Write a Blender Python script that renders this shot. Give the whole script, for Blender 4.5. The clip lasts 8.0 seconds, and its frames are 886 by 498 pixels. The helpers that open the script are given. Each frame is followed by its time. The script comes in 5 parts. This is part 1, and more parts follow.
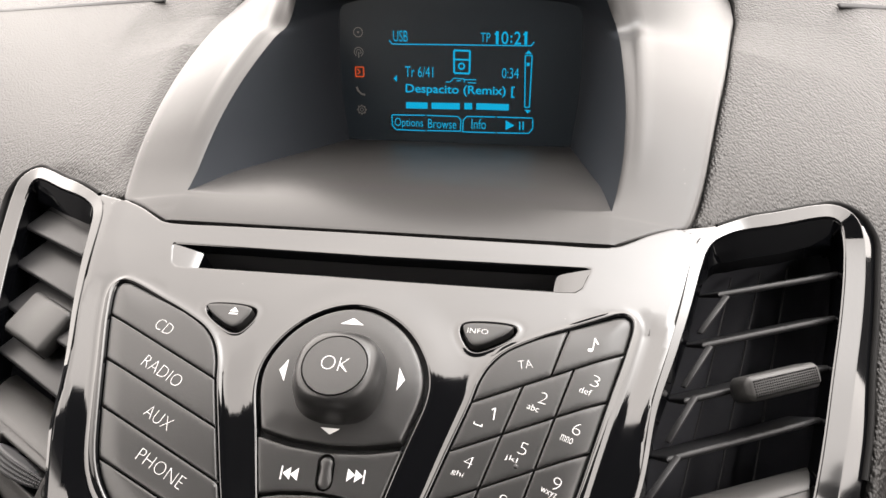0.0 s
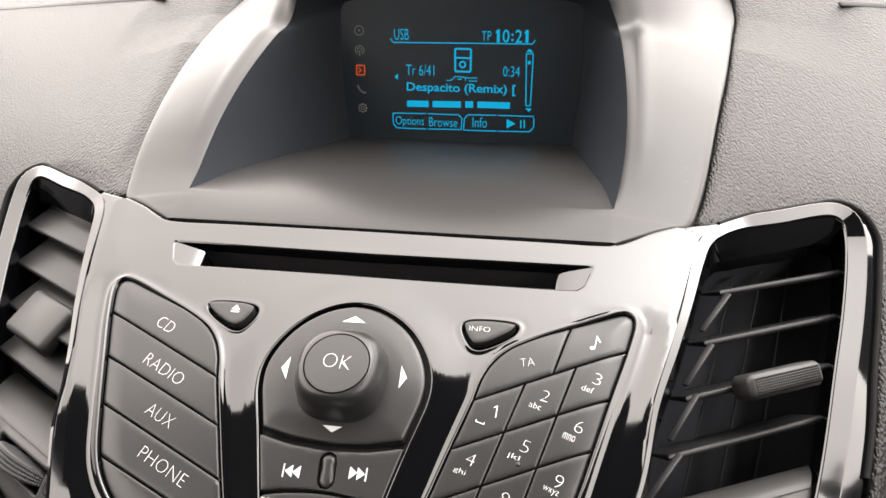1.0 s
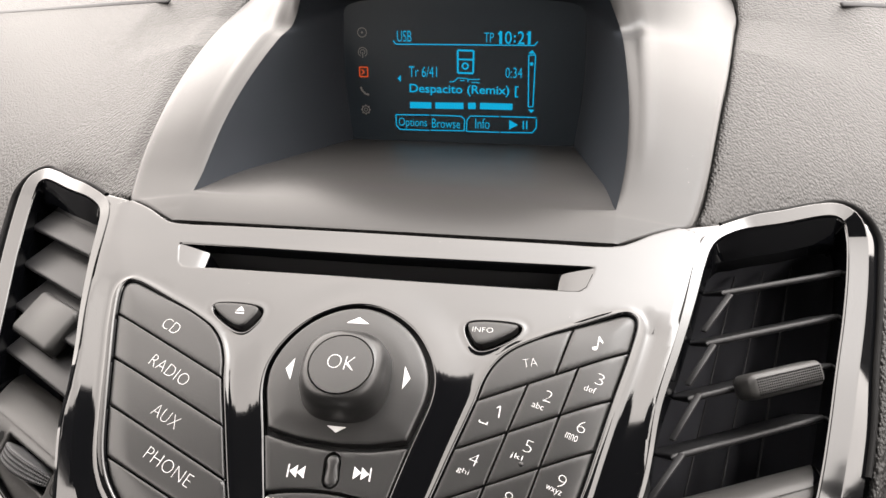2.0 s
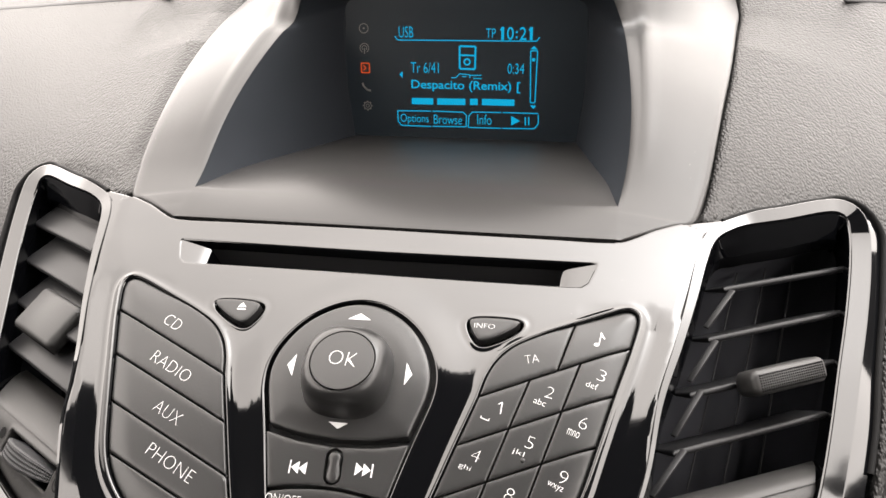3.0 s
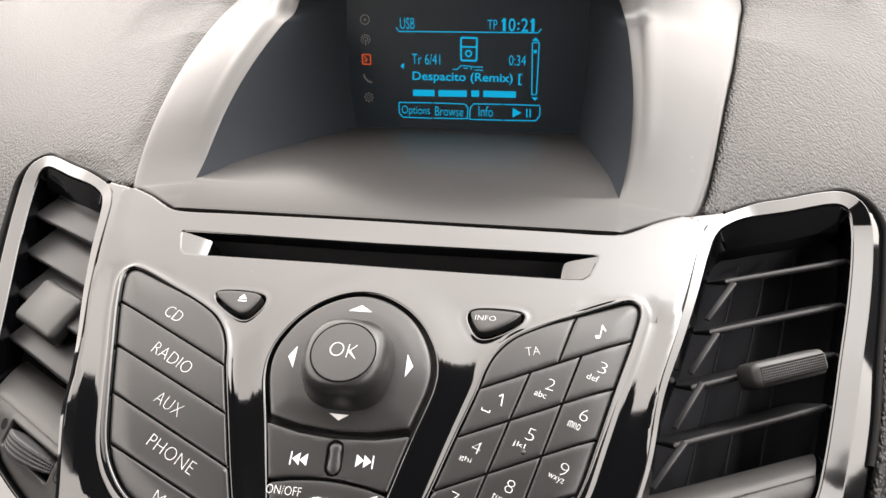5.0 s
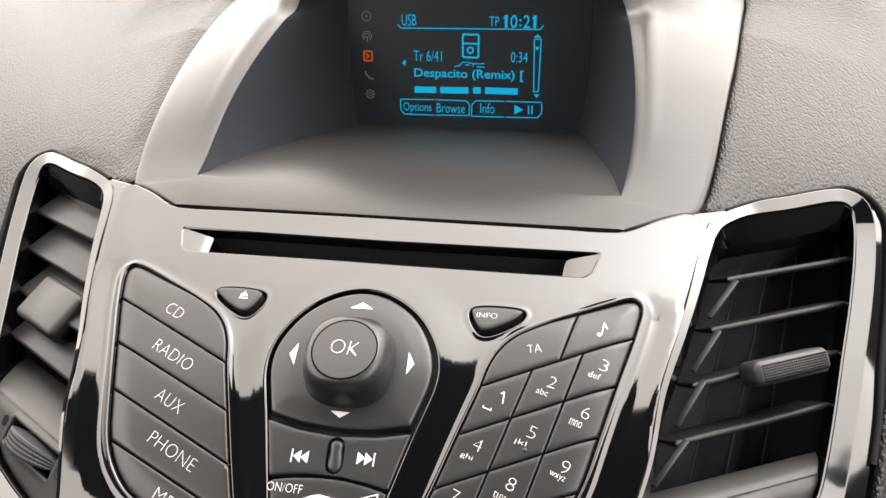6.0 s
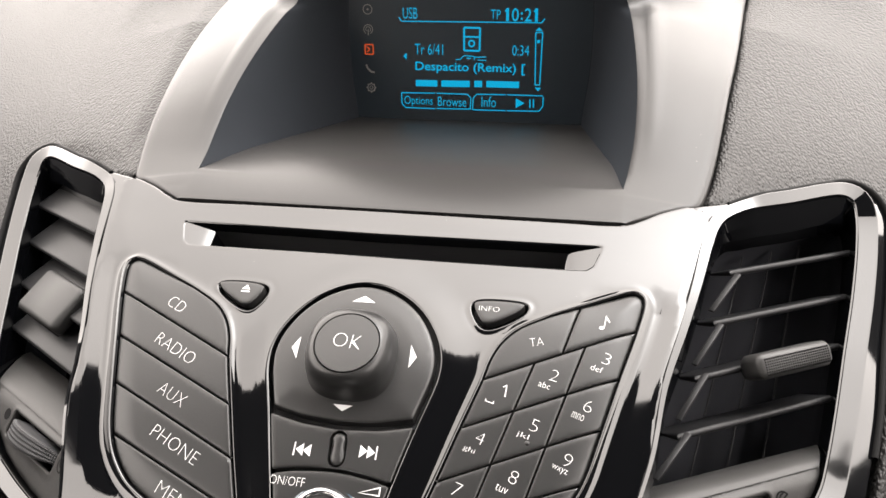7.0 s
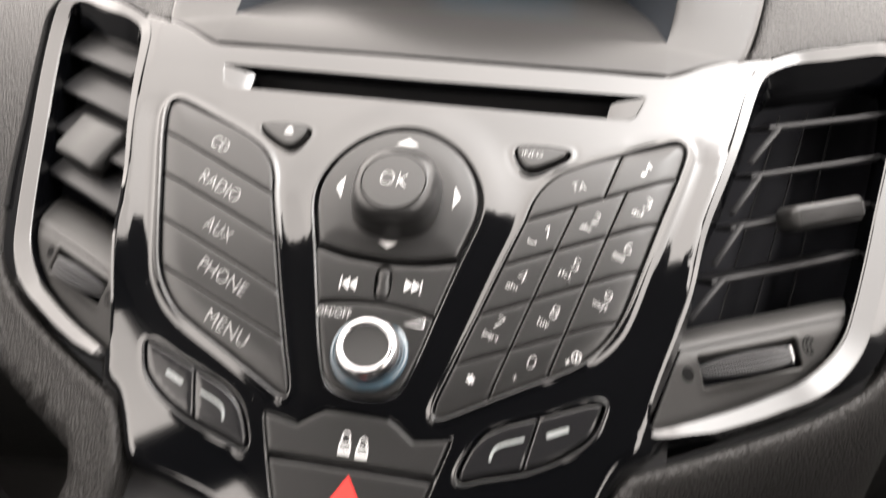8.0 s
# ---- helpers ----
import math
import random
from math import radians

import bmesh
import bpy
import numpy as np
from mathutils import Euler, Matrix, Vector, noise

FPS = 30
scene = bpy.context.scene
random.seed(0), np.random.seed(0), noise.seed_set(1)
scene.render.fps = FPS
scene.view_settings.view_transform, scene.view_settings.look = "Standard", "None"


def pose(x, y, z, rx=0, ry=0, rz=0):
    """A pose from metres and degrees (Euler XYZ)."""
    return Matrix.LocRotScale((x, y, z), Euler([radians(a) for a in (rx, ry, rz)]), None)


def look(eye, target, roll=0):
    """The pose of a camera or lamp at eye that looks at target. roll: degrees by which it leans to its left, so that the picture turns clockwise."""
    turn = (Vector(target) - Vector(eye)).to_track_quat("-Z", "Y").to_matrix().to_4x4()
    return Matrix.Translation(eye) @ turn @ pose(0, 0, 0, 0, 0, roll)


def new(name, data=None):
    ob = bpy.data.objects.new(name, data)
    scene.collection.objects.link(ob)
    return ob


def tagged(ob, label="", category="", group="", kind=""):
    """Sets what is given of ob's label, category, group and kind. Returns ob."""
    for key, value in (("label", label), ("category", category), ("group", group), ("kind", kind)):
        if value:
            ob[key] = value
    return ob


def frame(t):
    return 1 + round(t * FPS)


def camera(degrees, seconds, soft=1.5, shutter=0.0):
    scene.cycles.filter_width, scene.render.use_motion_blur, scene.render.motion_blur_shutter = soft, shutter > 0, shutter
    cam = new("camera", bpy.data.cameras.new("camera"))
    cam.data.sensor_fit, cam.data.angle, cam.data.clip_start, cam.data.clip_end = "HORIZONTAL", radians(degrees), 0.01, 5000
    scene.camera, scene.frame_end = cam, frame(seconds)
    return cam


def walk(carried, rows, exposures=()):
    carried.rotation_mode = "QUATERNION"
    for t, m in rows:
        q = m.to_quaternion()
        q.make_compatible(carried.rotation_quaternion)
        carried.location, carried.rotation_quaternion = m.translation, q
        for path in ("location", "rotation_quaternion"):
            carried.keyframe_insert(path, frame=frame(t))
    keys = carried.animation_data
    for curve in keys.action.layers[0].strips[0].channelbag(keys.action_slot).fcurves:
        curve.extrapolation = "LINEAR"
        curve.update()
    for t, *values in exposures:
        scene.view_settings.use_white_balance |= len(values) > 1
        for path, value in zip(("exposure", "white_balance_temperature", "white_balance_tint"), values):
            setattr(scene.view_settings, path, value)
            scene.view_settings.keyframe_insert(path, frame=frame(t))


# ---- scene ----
from mathutils.geometry import delaunay_2d_cdt

# ------------------------------------------------------------------ camera
cam = camera(54.7, 8.0, soft=1.5, shutter=0.5)
walk(cam, [
    (0.0, pose(0.0764, -0.2740, 0.8979, 71.36, 0.03, 10.65)),
    (0.5, pose(0.0765, -0.2744, 0.8983, 71.44, 0.04, 10.53)),
    (1.0, pose(0.0756, -0.2742, 0.8975, 71.30, 0.00, 10.62)),
    (1.5, pose(0.0760, -0.2758, 0.8985, 71.33, 0.11, 10.71)),
    (3.0, pose(0.0761, -0.2754, 0.8983, 71.06, 0.27, 10.92)),
    (3.5, pose(0.0761, -0.2753, 0.8982, 70.94, 0.24, 11.00)),
    (4.0, pose(0.0766, -0.2750, 0.8984, 70.97, 0.31, 11.07)),
    (4.5, pose(0.0762, -0.2753, 0.8982, 70.73, 0.22, 10.98)),
    (6.0, pose(0.0759, -0.2745, 0.8979, 70.35, 0.17, 11.13)),
    (6.5, pose(0.0754, -0.2748, 0.8982, 70.14, 0.24, 11.06)),
    (7.0, pose(0.0751, -0.2746, 0.8977, 69.95, 0.17, 11.11)),
    (7.5, pose(0.0753, -0.2736, 0.8981, 68.96, 0.36, 11.15)),
    (7.6, pose(0.0758, -0.2739, 0.8943, 68.71, 0.52, 11.44)),
    (7.7, pose(0.0698, -0.2766, 0.8922, 67.36, -0.12, 11.00)),
    (7.8, pose(0.0674, -0.2804, 0.8908, 65.74, -0.70, 11.17)),
    (7.9, pose(0.0659, -0.2838, 0.8867, 64.55, -0.84, 11.47)),
    (8.0, pose(0.0618, -0.2881, 0.8822, 63.27, -1.43, 11.39)),
], exposures=[(0.0, 3.1, 6500, 10), (8.0, 3.1, 6500, 10)])

# ------------------------------------------------------------------ daylight
world = bpy.data.worlds.new("overcast_sky")
scene.world = world
world.use_nodes = True
wn = world.node_tree.nodes
sky = wn.new("ShaderNodeTexSky")
sky.sky_type = "NISHITA"
sky.sun_disc = False
sky.sun_elevation = radians(70)
sky.sun_rotation = radians(72)
sky.dust_density = 6.0
sky.air_density = 0.6
sky.ozone_density = 0.3
grey = wn.new("ShaderNodeHueSaturation")              # thin high cloud takes the blue out of the sky
grey.inputs["Saturation"].default_value = 0.15
world.node_tree.links.new(sky.outputs[0], grey.inputs["Color"])
wn["Background"].inputs[1].default_value = 0.059
world.node_tree.links.new(grey.outputs[0], wn["Background"].inputs[0])
cloud = wn.new("ShaderNodeBackground")                 # even white cloud
cloud.inputs[0].default_value, cloud.inputs[1].default_value = (1.0, 0.905, 0.83, 1), 1.03
billow = wn.new("ShaderNodeTexNoise")                  # soft billows in the cloud
billow.inputs["Scale"].default_value, billow.inputs["Detail"].default_value = 2.2, 3.0
depth = wn.new("ShaderNodeMapRange")
depth.inputs["From Min"].default_value, depth.inputs["From Max"].default_value = 0.3, 0.7
depth.inputs["To Min"].default_value, depth.inputs["To Max"].default_value = 0.78, 1.08
world.node_tree.links.new(billow.outputs["Fac"], depth.inputs["Value"])
world.node_tree.links.new(depth.outputs[0], cloud.inputs[1])
both = wn.new("ShaderNodeAddShader")
world.node_tree.links.new(wn["Background"].outputs[0], both.inputs[0])
world.node_tree.links.new(cloud.outputs[0], both.inputs[1])
world.node_tree.links.new(both.outputs[0], wn["World Output"].inputs[0])

sun = new("sun", bpy.data.lights.new("sun", "SUN"))
sun.data.energy, sun.data.angle, sun.data.color = 0.12, radians(100), (1.0, 0.95, 0.88)
sun.matrix_world = look((0.49, 0.16, 2.21), (0, 0, 0.8))

# ------------------------------------------------------------------ frame of the sloping fascia, in millimetres
TILT = radians(52)
FASCIA = Matrix(((1, 0, 0, 0), (0, math.sin(TILT), -math.cos(TILT), 0), (0, math.cos(TILT), math.sin(TILT), 0.8), (0, 0, 0, 1)))
MM = 0.001
CENTRE = {}


# ------------------------------------------------------------------ materials
def material(name, colour, rough=0.5, metal=0.0, grain=0.0, grain_scale=900.0, mottle=0.15, mottle_scale=25.0, bump=0.0,
             coat=0.0, spec=0.5, dust=0.0, rough_var=0.0):
    m = bpy.data.materials.new(name)
    m.use_nodes = True
    nt = m.node_tree
    p = nt.nodes["Principled BSDF"]
    p.inputs["Roughness"].default_value = rough
    p.inputs["Metallic"].default_value = metal
    p.inputs["Coat Weight"].default_value = coat
    p.inputs["Coat Roughness"].default_value = 0.05
    p.inputs["Specular IOR Level"].default_value = spec
    co = nt.nodes.new("ShaderNodeTexCoord")
    n1 = nt.nodes.new("ShaderNodeTexNoise")
    n1.inputs["Scale"].default_value = mottle_scale
    n1.inputs["Detail"].default_value = 5
    nt.links.new(co.outputs["Object"], n1.inputs["Vector"])
    mix = nt.nodes.new("ShaderNodeMix")
    mix.data_type = "RGBA"
    c = Vector(colour)
    mix.inputs[6].default_value = (*(c * (1 - mottle)), 1)
    mix.inputs[7].default_value = (*(c * (1 + mottle)), 1)
    nt.links.new(n1.outputs["Fac"], mix.inputs[0])
    last = mix.outputs[2]
    if dust:
        nd = nt.nodes.new("ShaderNodeTexVoronoi")
        nd.inputs["Scale"].default_value = 210
        nd.inputs["Randomness"].default_value = 1
        nt.links.new(co.outputs["Object"], nd.inputs["Vector"])
        rp = nt.nodes.new("ShaderNodeValToRGB")
        rp.color_ramp.elements[0].position, rp.color_ramp.elements[0].color = 0.02, (dust, dust, dust, 1)
        rp.color_ramp.elements[1].position, rp.color_ramp.elements[1].color = 0.04, (0, 0, 0, 1)
        nt.links.new(nd.outputs["Distance"], rp.inputs[0])
        n3 = nt.nodes.new("ShaderNodeTexNoise")
        n3.inputs["Scale"].default_value = 60
        nt.links.new(co.outputs["Object"], n3.inputs["Vector"])
        gate = nt.nodes.new("ShaderNodeMath")
        gate.operation = "GREATER_THAN"
        gate.inputs[1].default_value = 0.56
        nt.links.new(n3.outputs["Fac"], gate.inputs[0])
        mul = nt.nodes.new("ShaderNodeMath")
        mul.operation = "MULTIPLY"
        nt.links.new(rp.outputs[0], mul.inputs[0])
        nt.links.new(gate.outputs[0], mul.inputs[1])
        m2 = nt.nodes.new("ShaderNodeMix")
        m2.data_type = "RGBA"
        m2.inputs[7].default_value = (0.5, 0.48, 0.45, 1)
        nt.links.new(mul.outputs[0], m2.inputs[0])
        nt.links.new(last, m2.inputs[6])
        last = m2.outputs[2]
    nt.links.new(last, p.inputs["Base Color"])
    if rough_var:
        n2 = nt.nodes.new("ShaderNodeTexNoise")
        n2.inputs["Scale"].default_value = 40
        n2.inputs["Detail"].default_value = 6
        nt.links.new(co.outputs["Object"], n2.inputs["Vector"])
        mr = nt.nodes.new("ShaderNodeMapRange")
        mr.inputs["To Min"].default_value = rough - rough_var
        mr.inputs["To Max"].default_value = rough + rough_var
        nt.links.new(n2.outputs["Fac"], mr.inputs["Value"])
        nt.links.new(mr.outputs[0], p.inputs["Roughness"])
    if grain:
        g = nt.nodes.new("ShaderNodeTexNoise")
        g.inputs["Scale"].default_value = grain_scale
        g.inputs["Detail"].default_value = 3
        nt.links.new(co.outputs["Object"], g.inputs["Vector"])
        b = nt.nodes.new("ShaderNodeBump")
        b.inputs["Strength"].default_value = grain
        b.inputs["Distance"].default_value = 0.0002
        nt.links.new(g.outputs["Fac"], b.inputs["Height"])
        nt.links.new(b.outputs[0], p.inputs["Normal"])
    return m


def leather_grain(name, colour, rough):
    """Moulded soft plastic with a pebbled grain, its pebbles a little longer than wide."""
    m = material(name, colour, rough, mottle=0.12, mottle_scale=12, spec=0.14)
    nt = m.node_tree
    p = nt.nodes["Principled BSDF"]
    co = nt.nodes["Texture Coordinate"]
    warp = nt.nodes.new("ShaderNodeTexNoise")
    warp.inputs["Scale"].default_value = 190
    warp.inputs["Detail"].default_value = 4
    add = nt.nodes.new("ShaderNodeMix")
    add.data_type = "VECTOR"
    add.inputs[0].default_value = 0.001
    nt.links.new(co.outputs["Object"], add.inputs[4])
    nt.links.new(warp.outputs["Color"], add.inputs[5])
    nt.links.new(co.outputs["Object"], warp.inputs["Vector"])
    long = nt.nodes.new("ShaderNodeMapping")
    long.inputs["Scale"].default_value = (1.0, 0.62, 0.62)
    nt.links.new(add.outputs[1], long.inputs["Vector"])
    v = nt.nodes.new("ShaderNodeTexVoronoi")
    v.feature = "SMOOTH_F1"
    v.inputs["Scale"].default_value = 1050
    v.inputs["Smoothness"].default_value = 0.5
    nt.links.new(long.outputs[0], v.inputs["Vector"])
    n = nt.nodes.new("ShaderNodeTexNoise")
    n.inputs["Scale"].default_value = 620
    n.inputs["Detail"].default_value = 3
    nt.links.new(co.outputs["Object"], n.inputs["Vector"])
    sub = nt.nodes.new("ShaderNodeMath")
    sub.operation = "MULTIPLY_ADD"
    sub.inputs[1].default_value = 0.5
    nt.links.new(n.outputs["Fac"], sub.inputs[0])
    nt.links.new(v.outputs["Distance"], sub.inputs[2])
    b = nt.nodes.new("ShaderNodeBump")
    b.invert = True
    b.inputs["Strength"].default_value = 1.0
    b.inputs["Distance"].default_value = 0.00062
    nt.links.new(sub.outputs[0], b.inputs["Height"])
    nt.links.new(b.outputs[0], p.inputs["Normal"])
    return m


def glow(name, colour, strength):
    m = bpy.data.materials.new(name)
    m.use_nodes = True
    p = m.node_tree.nodes["Principled BSDF"]
    p.inputs["Base Color"].default_value = (0.002, 0.002, 0.002, 1)
    p.inputs["Specular IOR Level"].default_value = 0.1
    p.inputs["Emission Color"].default_value = (*colour, 1)
    p.inputs["Emission Strength"].default_value = strength
    return m


GLOSS = material("piano_black_lacquer", (0.0011, 0.0012, 0.0015), 0.05, mottle=0.2, coat=0.0, dust=0.12, rough_var=0.03, spec=0.6)
SATIN = material("satin_black_button_plastic", (0.0115, 0.0114, 0.0114), 0.32, grain=0.10, grain_scale=1500, rough_var=0.04, mottle=0.15, spec=0.3)
PODKEY = material("smoked_gloss_plastic", (0.007, 0.007, 0.0075), 0.16, mottle=0.15, spec=0.4)
HOODGREY = material("satin_grey_dash_plastic", (0.0165, 0.016, 0.0158), 0.36, grain=0.12, grain_scale=2500, mottle=0.08, dust=0.35, rough_var=0.03, spec=0.19)
LINER = material("matt_black_hood_liner", (0.0115, 0.0132, 0.0158), 0.6, grain=0.25, grain_scale=2000, spec=0.08)
DASH = leather_grain("grained_dash_skin", (0.0118, 0.0113, 0.0109), 0.46)
BLACK = material("matt_black_plastic", (0.02, 0.02, 0.021), 0.6, spec=0.2)
DUCT = material("dull_duct_plastic", (0.028, 0.029, 0.033), 0.9, spec=0.02)
VENT = material("vent_black_plastic", (0.0085, 0.0085, 0.009), 0.38, grain=0.1, grain_scale=1500, spec=0.14)
TAB = material("soft_touch_tab", (0.0115, 0.0113, 0.0111), 0.5, grain=0.2, grain_scale=1500, spec=0.35)
PANEL = material("vent_panel_plastic", (0.02, 0.0195, 0.019), 0.5, grain=0.2, grain_scale=1500, spec=0.25)
RUBBER = material("ribbed_rubber", (0.0042, 0.0042, 0.0043), 0.7, spec=0.08)
WHEEL = material("knurled_wheel_plastic", (0.024, 0.024, 0.025), 0.5, spec=0.25)
PRINT = material("white_print", (0.36, 0.36, 0.36), 0.5, mottle=0.02)
CHROME = material("polished_chrome", (0.5, 0.5, 0.51), 0.18, metal=1.0, mottle=0.03)
HALO = material("clear_blue_grey_plastic", (0.03, 0.048, 0.062), 0.12, mottle=0.05, coat=0.5)
RED = material("red_translucent_plastic", (0.75, 0.03, 0.025), 0.3, mottle=0.08)
GLASS = material("dark_display_glass", (0.0125, 0.0165, 0.0205), 0.3, mottle=0.1, spec=0.25)
CYAN = glow("cyan_display_segments", (0.0, 0.40, 0.68), 0.115)
ORANGE = glow("orange_display_segments", (1.0, 0.13, 0.03), 0.07)
PALE = material("pale_grey_print", (0.17, 0.18, 0.18), 0.5, mottle=0.03)
ICON = material("grey_icon_print", (0.11, 0.105, 0.1), 0.5)
HEADLINER = material("grey_headliner_cloth", (0.022, 0.0215, 0.021), 0.9, grain=0.3)
CABIN = material("dark_cabin_trim", (0.018, 0.018, 0.019), 0.7)
CARPET = material("black_carpet", (0.015, 0.015, 0.016), 0.95)


# ------------------------------------------------------------------ building helpers
def thing(name, centre, label, category, group="", kind=""):
    """An Empty at a place on the fascia (mm), under which the parts hang."""
    ob = new(name)
    ob.empty_display_size = 0.005
    ob.matrix_world = FASCIA @ Matrix.Translation(Vector(centre) * MM)
    CENTRE[ob] = Vector(centre)
    return tagged(ob, label, category, group, kind)


def link_mesh(name, verts, faces, mat, smooth=True):
    me = bpy.data.meshes.new(name)
    me.from_pydata([tuple(v) for v in verts], [], faces)
    me.materials.append(mat)
    me.polygons.foreach_set("use_smooth", [smooth] * len(me.polygons))
    me.update()
    return me


def part(name, vf, mat, parent, label="", smooth=True, sharp=None):
    """A mesh given in fascia millimetres, hung under a thing or a part."""
    verts, faces = vf
    c = CENTRE[parent]
    me = link_mesh(name, [(Vector(v) - c) * MM for v in verts], faces, mat, smooth)
    if sharp:
        me.set_sharp_from_angle(angle=radians(sharp))
    ob = new(name, me)
    ob.parent = parent
    CENTRE[ob] = c
    if label:
        ob["label"] = label
    return ob


def structure(name, vf, mat, label, category, smooth=True, sharp=None, centre=(0, 0, 0)):
    verts, faces, *rest = vf
    c = Vector(centre)
    me = link_mesh(name, [(Vector(v) - c) * MM for v in verts], faces, mat, smooth)
    if rest:                                              # true normals of the moulded surface, facets on the skirts
        top = rest[0]
        flat = [p.normal.copy() for p in me.polygons]
        me.normals_split_custom_set([top[v] if v < len(top) and all(i < len(top) for i in p.vertices) else flat[p.index] for p in me.polygons for v in p.vertices])
    elif sharp:
        me.set_sharp_from_angle(angle=radians(sharp))
    ob = new(name, me)
    ob.matrix_world = FASCIA @ Matrix.Translation(c * MM)
    CENTRE[ob] = c
    return tagged(ob, label, category, "", "structure")


def merge(*vfs):
    verts, faces = [], []
    for v, f in vfs:
        k = len(verts)
        verts += list(v)
        faces += [[i + k for i in q] for q in f]
    return verts, faces


def mirror(poly):
    """The other half of a symmetric outline, running from x = 0 to x = 0."""
    return list(poly) + [(-x, y) for x, y in reversed(poly) if x > 0.01]


def flip(poly):
    return [(-x, y) for x, y in reversed(poly)]


def resample(poly, step, closed=True):
    p = np.array(poly, float)
    q = np.vstack([p, p[:1]]) if closed else p
    out = []
    for a, b in zip(q[:-1], q[1:]):
        n = max(1, int(np.ceil(np.linalg.norm(b - a) / step)))
        out += [a + (b - a) * k / n for k in range(n)]
    if not closed:
        out.append(q[-1])
    return np.array(out)


def rounded(poly, step=1.0, closed=True):
    """A Catmull-Rom curve through the points of an outline."""
    p = np.array(poly, float)
    n = len(p)
    out = []
    for i in range(n if closed else n - 1):
        if closed:
            p0, p1, p2, p3 = p[i - 1], p[i], p[(i + 1) % n], p[(i + 2) % n]
        else:
            p1, p2 = p[i], p[i + 1]
            p0 = p[i - 1] if i else 2 * p1 - p2
            p3 = p[i + 2] if i + 2 < n else 2 * p2 - p1
        # centripetal spacing keeps tight corners free of loops
        t1 = max(np.linalg.norm(p1 - p0), 1e-6) ** 0.5
        t2 = t1 + max(np.linalg.norm(p2 - p1), 1e-6) ** 0.5
        t3 = t2 + max(np.linalg.norm(p3 - p2), 1e-6) ** 0.5
        m = max(1, int(np.ceil(np.linalg.norm(p2 - p1) / step)))
        for k in range(m):
            t = t1 + (t2 - t1) * k / m
            a1 = p0 * (t1 - t) / t1 + p1 * t / t1
            a2 = p1 * (t2 - t) / (t2 - t1) + p2 * (t - t1) / (t2 - t1)
            a3 = p2 * (t3 - t) / (t3 - t2) + p3 * (t - t2) / (t3 - t2)
            b1 = a1 * (t2 - t) / t2 + a2 * t / t2
            b2 = a2 * (t3 - t) / (t3 - t1) + a3 * (t - t1) / (t3 - t1)
            out.append(b1 * (t2 - t) / (t2 - t1) + b2 * (t - t1) / (t2 - t1))
    if not closed:
        out.append(p[-1])
    return np.array(out)


def inset(poly, d):
    """Shift a closed outline inwards by d (outwards if negative)."""
    p = np.array(poly, float)
    area = 0.5 * np.sum(p[:, 0] * np.roll(p[:, 1], -1) - np.roll(p[:, 0], -1) * p[:, 1])
    e = np.roll(p, -1, 0) - p
    e /= np.maximum(np.linalg.norm(e, axis=1, keepdims=True), 1e-9)
    nrm = np.c_[-e[:, 1], e[:, 0]] * (1 if area > 0 else -1)
    m = nrm + np.roll(nrm, 1, 0)
    m /= np.maximum(np.sum(m * m, 1, keepdims=True) / 2, 0.5)
    return p + m * d


def clip(poly, a, b):
    """The part of an outline to the left of the line from a to b."""
    out = []
    n = len(poly)
    side = [(b[0] - a[0]) * (p[1] - a[1]) - (b[1] - a[1]) * (p[0] - a[0]) for p in poly]
    for i in range(n):
        p, q, s, t = poly[i], poly[(i + 1) % n], side[i], side[(i + 1) % n]
        if s >= 0:
            out.append(tuple(p))
        if (s > 0) != (t > 0) and abs(s - t) > 1e-12:
            k = s / (s - t)
            out.append((p[0] + (q[0] - p[0]) * k, p[1] + (q[1] - p[1]) * k))
    return out


def distance(pts, loop):
    """Distance of points from a closed outline."""
    a = np.array(loop, float)
    b = np.roll(a, -1, 0)
    best = np.full(len(pts), 1e9)
    ab = b - a
    l2 = np.maximum(np.sum(ab * ab, 1), 1e-12)
    for k in range(0, len(pts), 2000):
        p = pts[k:k + 2000, None, :]
        t = np.clip(np.sum((p - a) * ab, 2) / l2, 0, 1)
        best[k:k + 2000] = np.sqrt(np.min(np.sum((p - a - t[..., None] * ab) ** 2, 2), 1))
    return best


def inside(pts, loop):
    a = np.array(loop, float)
    b = np.roll(a, -1, 0)
    odd = np.zeros(len(pts), bool)
    for (x0, y0), (x1, y1) in zip(a, b):
        c = ((y0 > pts[:, 1]) != (y1 > pts[:, 1]))
        if abs(y1 - y0) > 1e-12:
            odd ^= c & (pts[:, 0] < (x1 - x0) * (pts[:, 1] - y0) / (y1 - y0) + x0)
    return odd


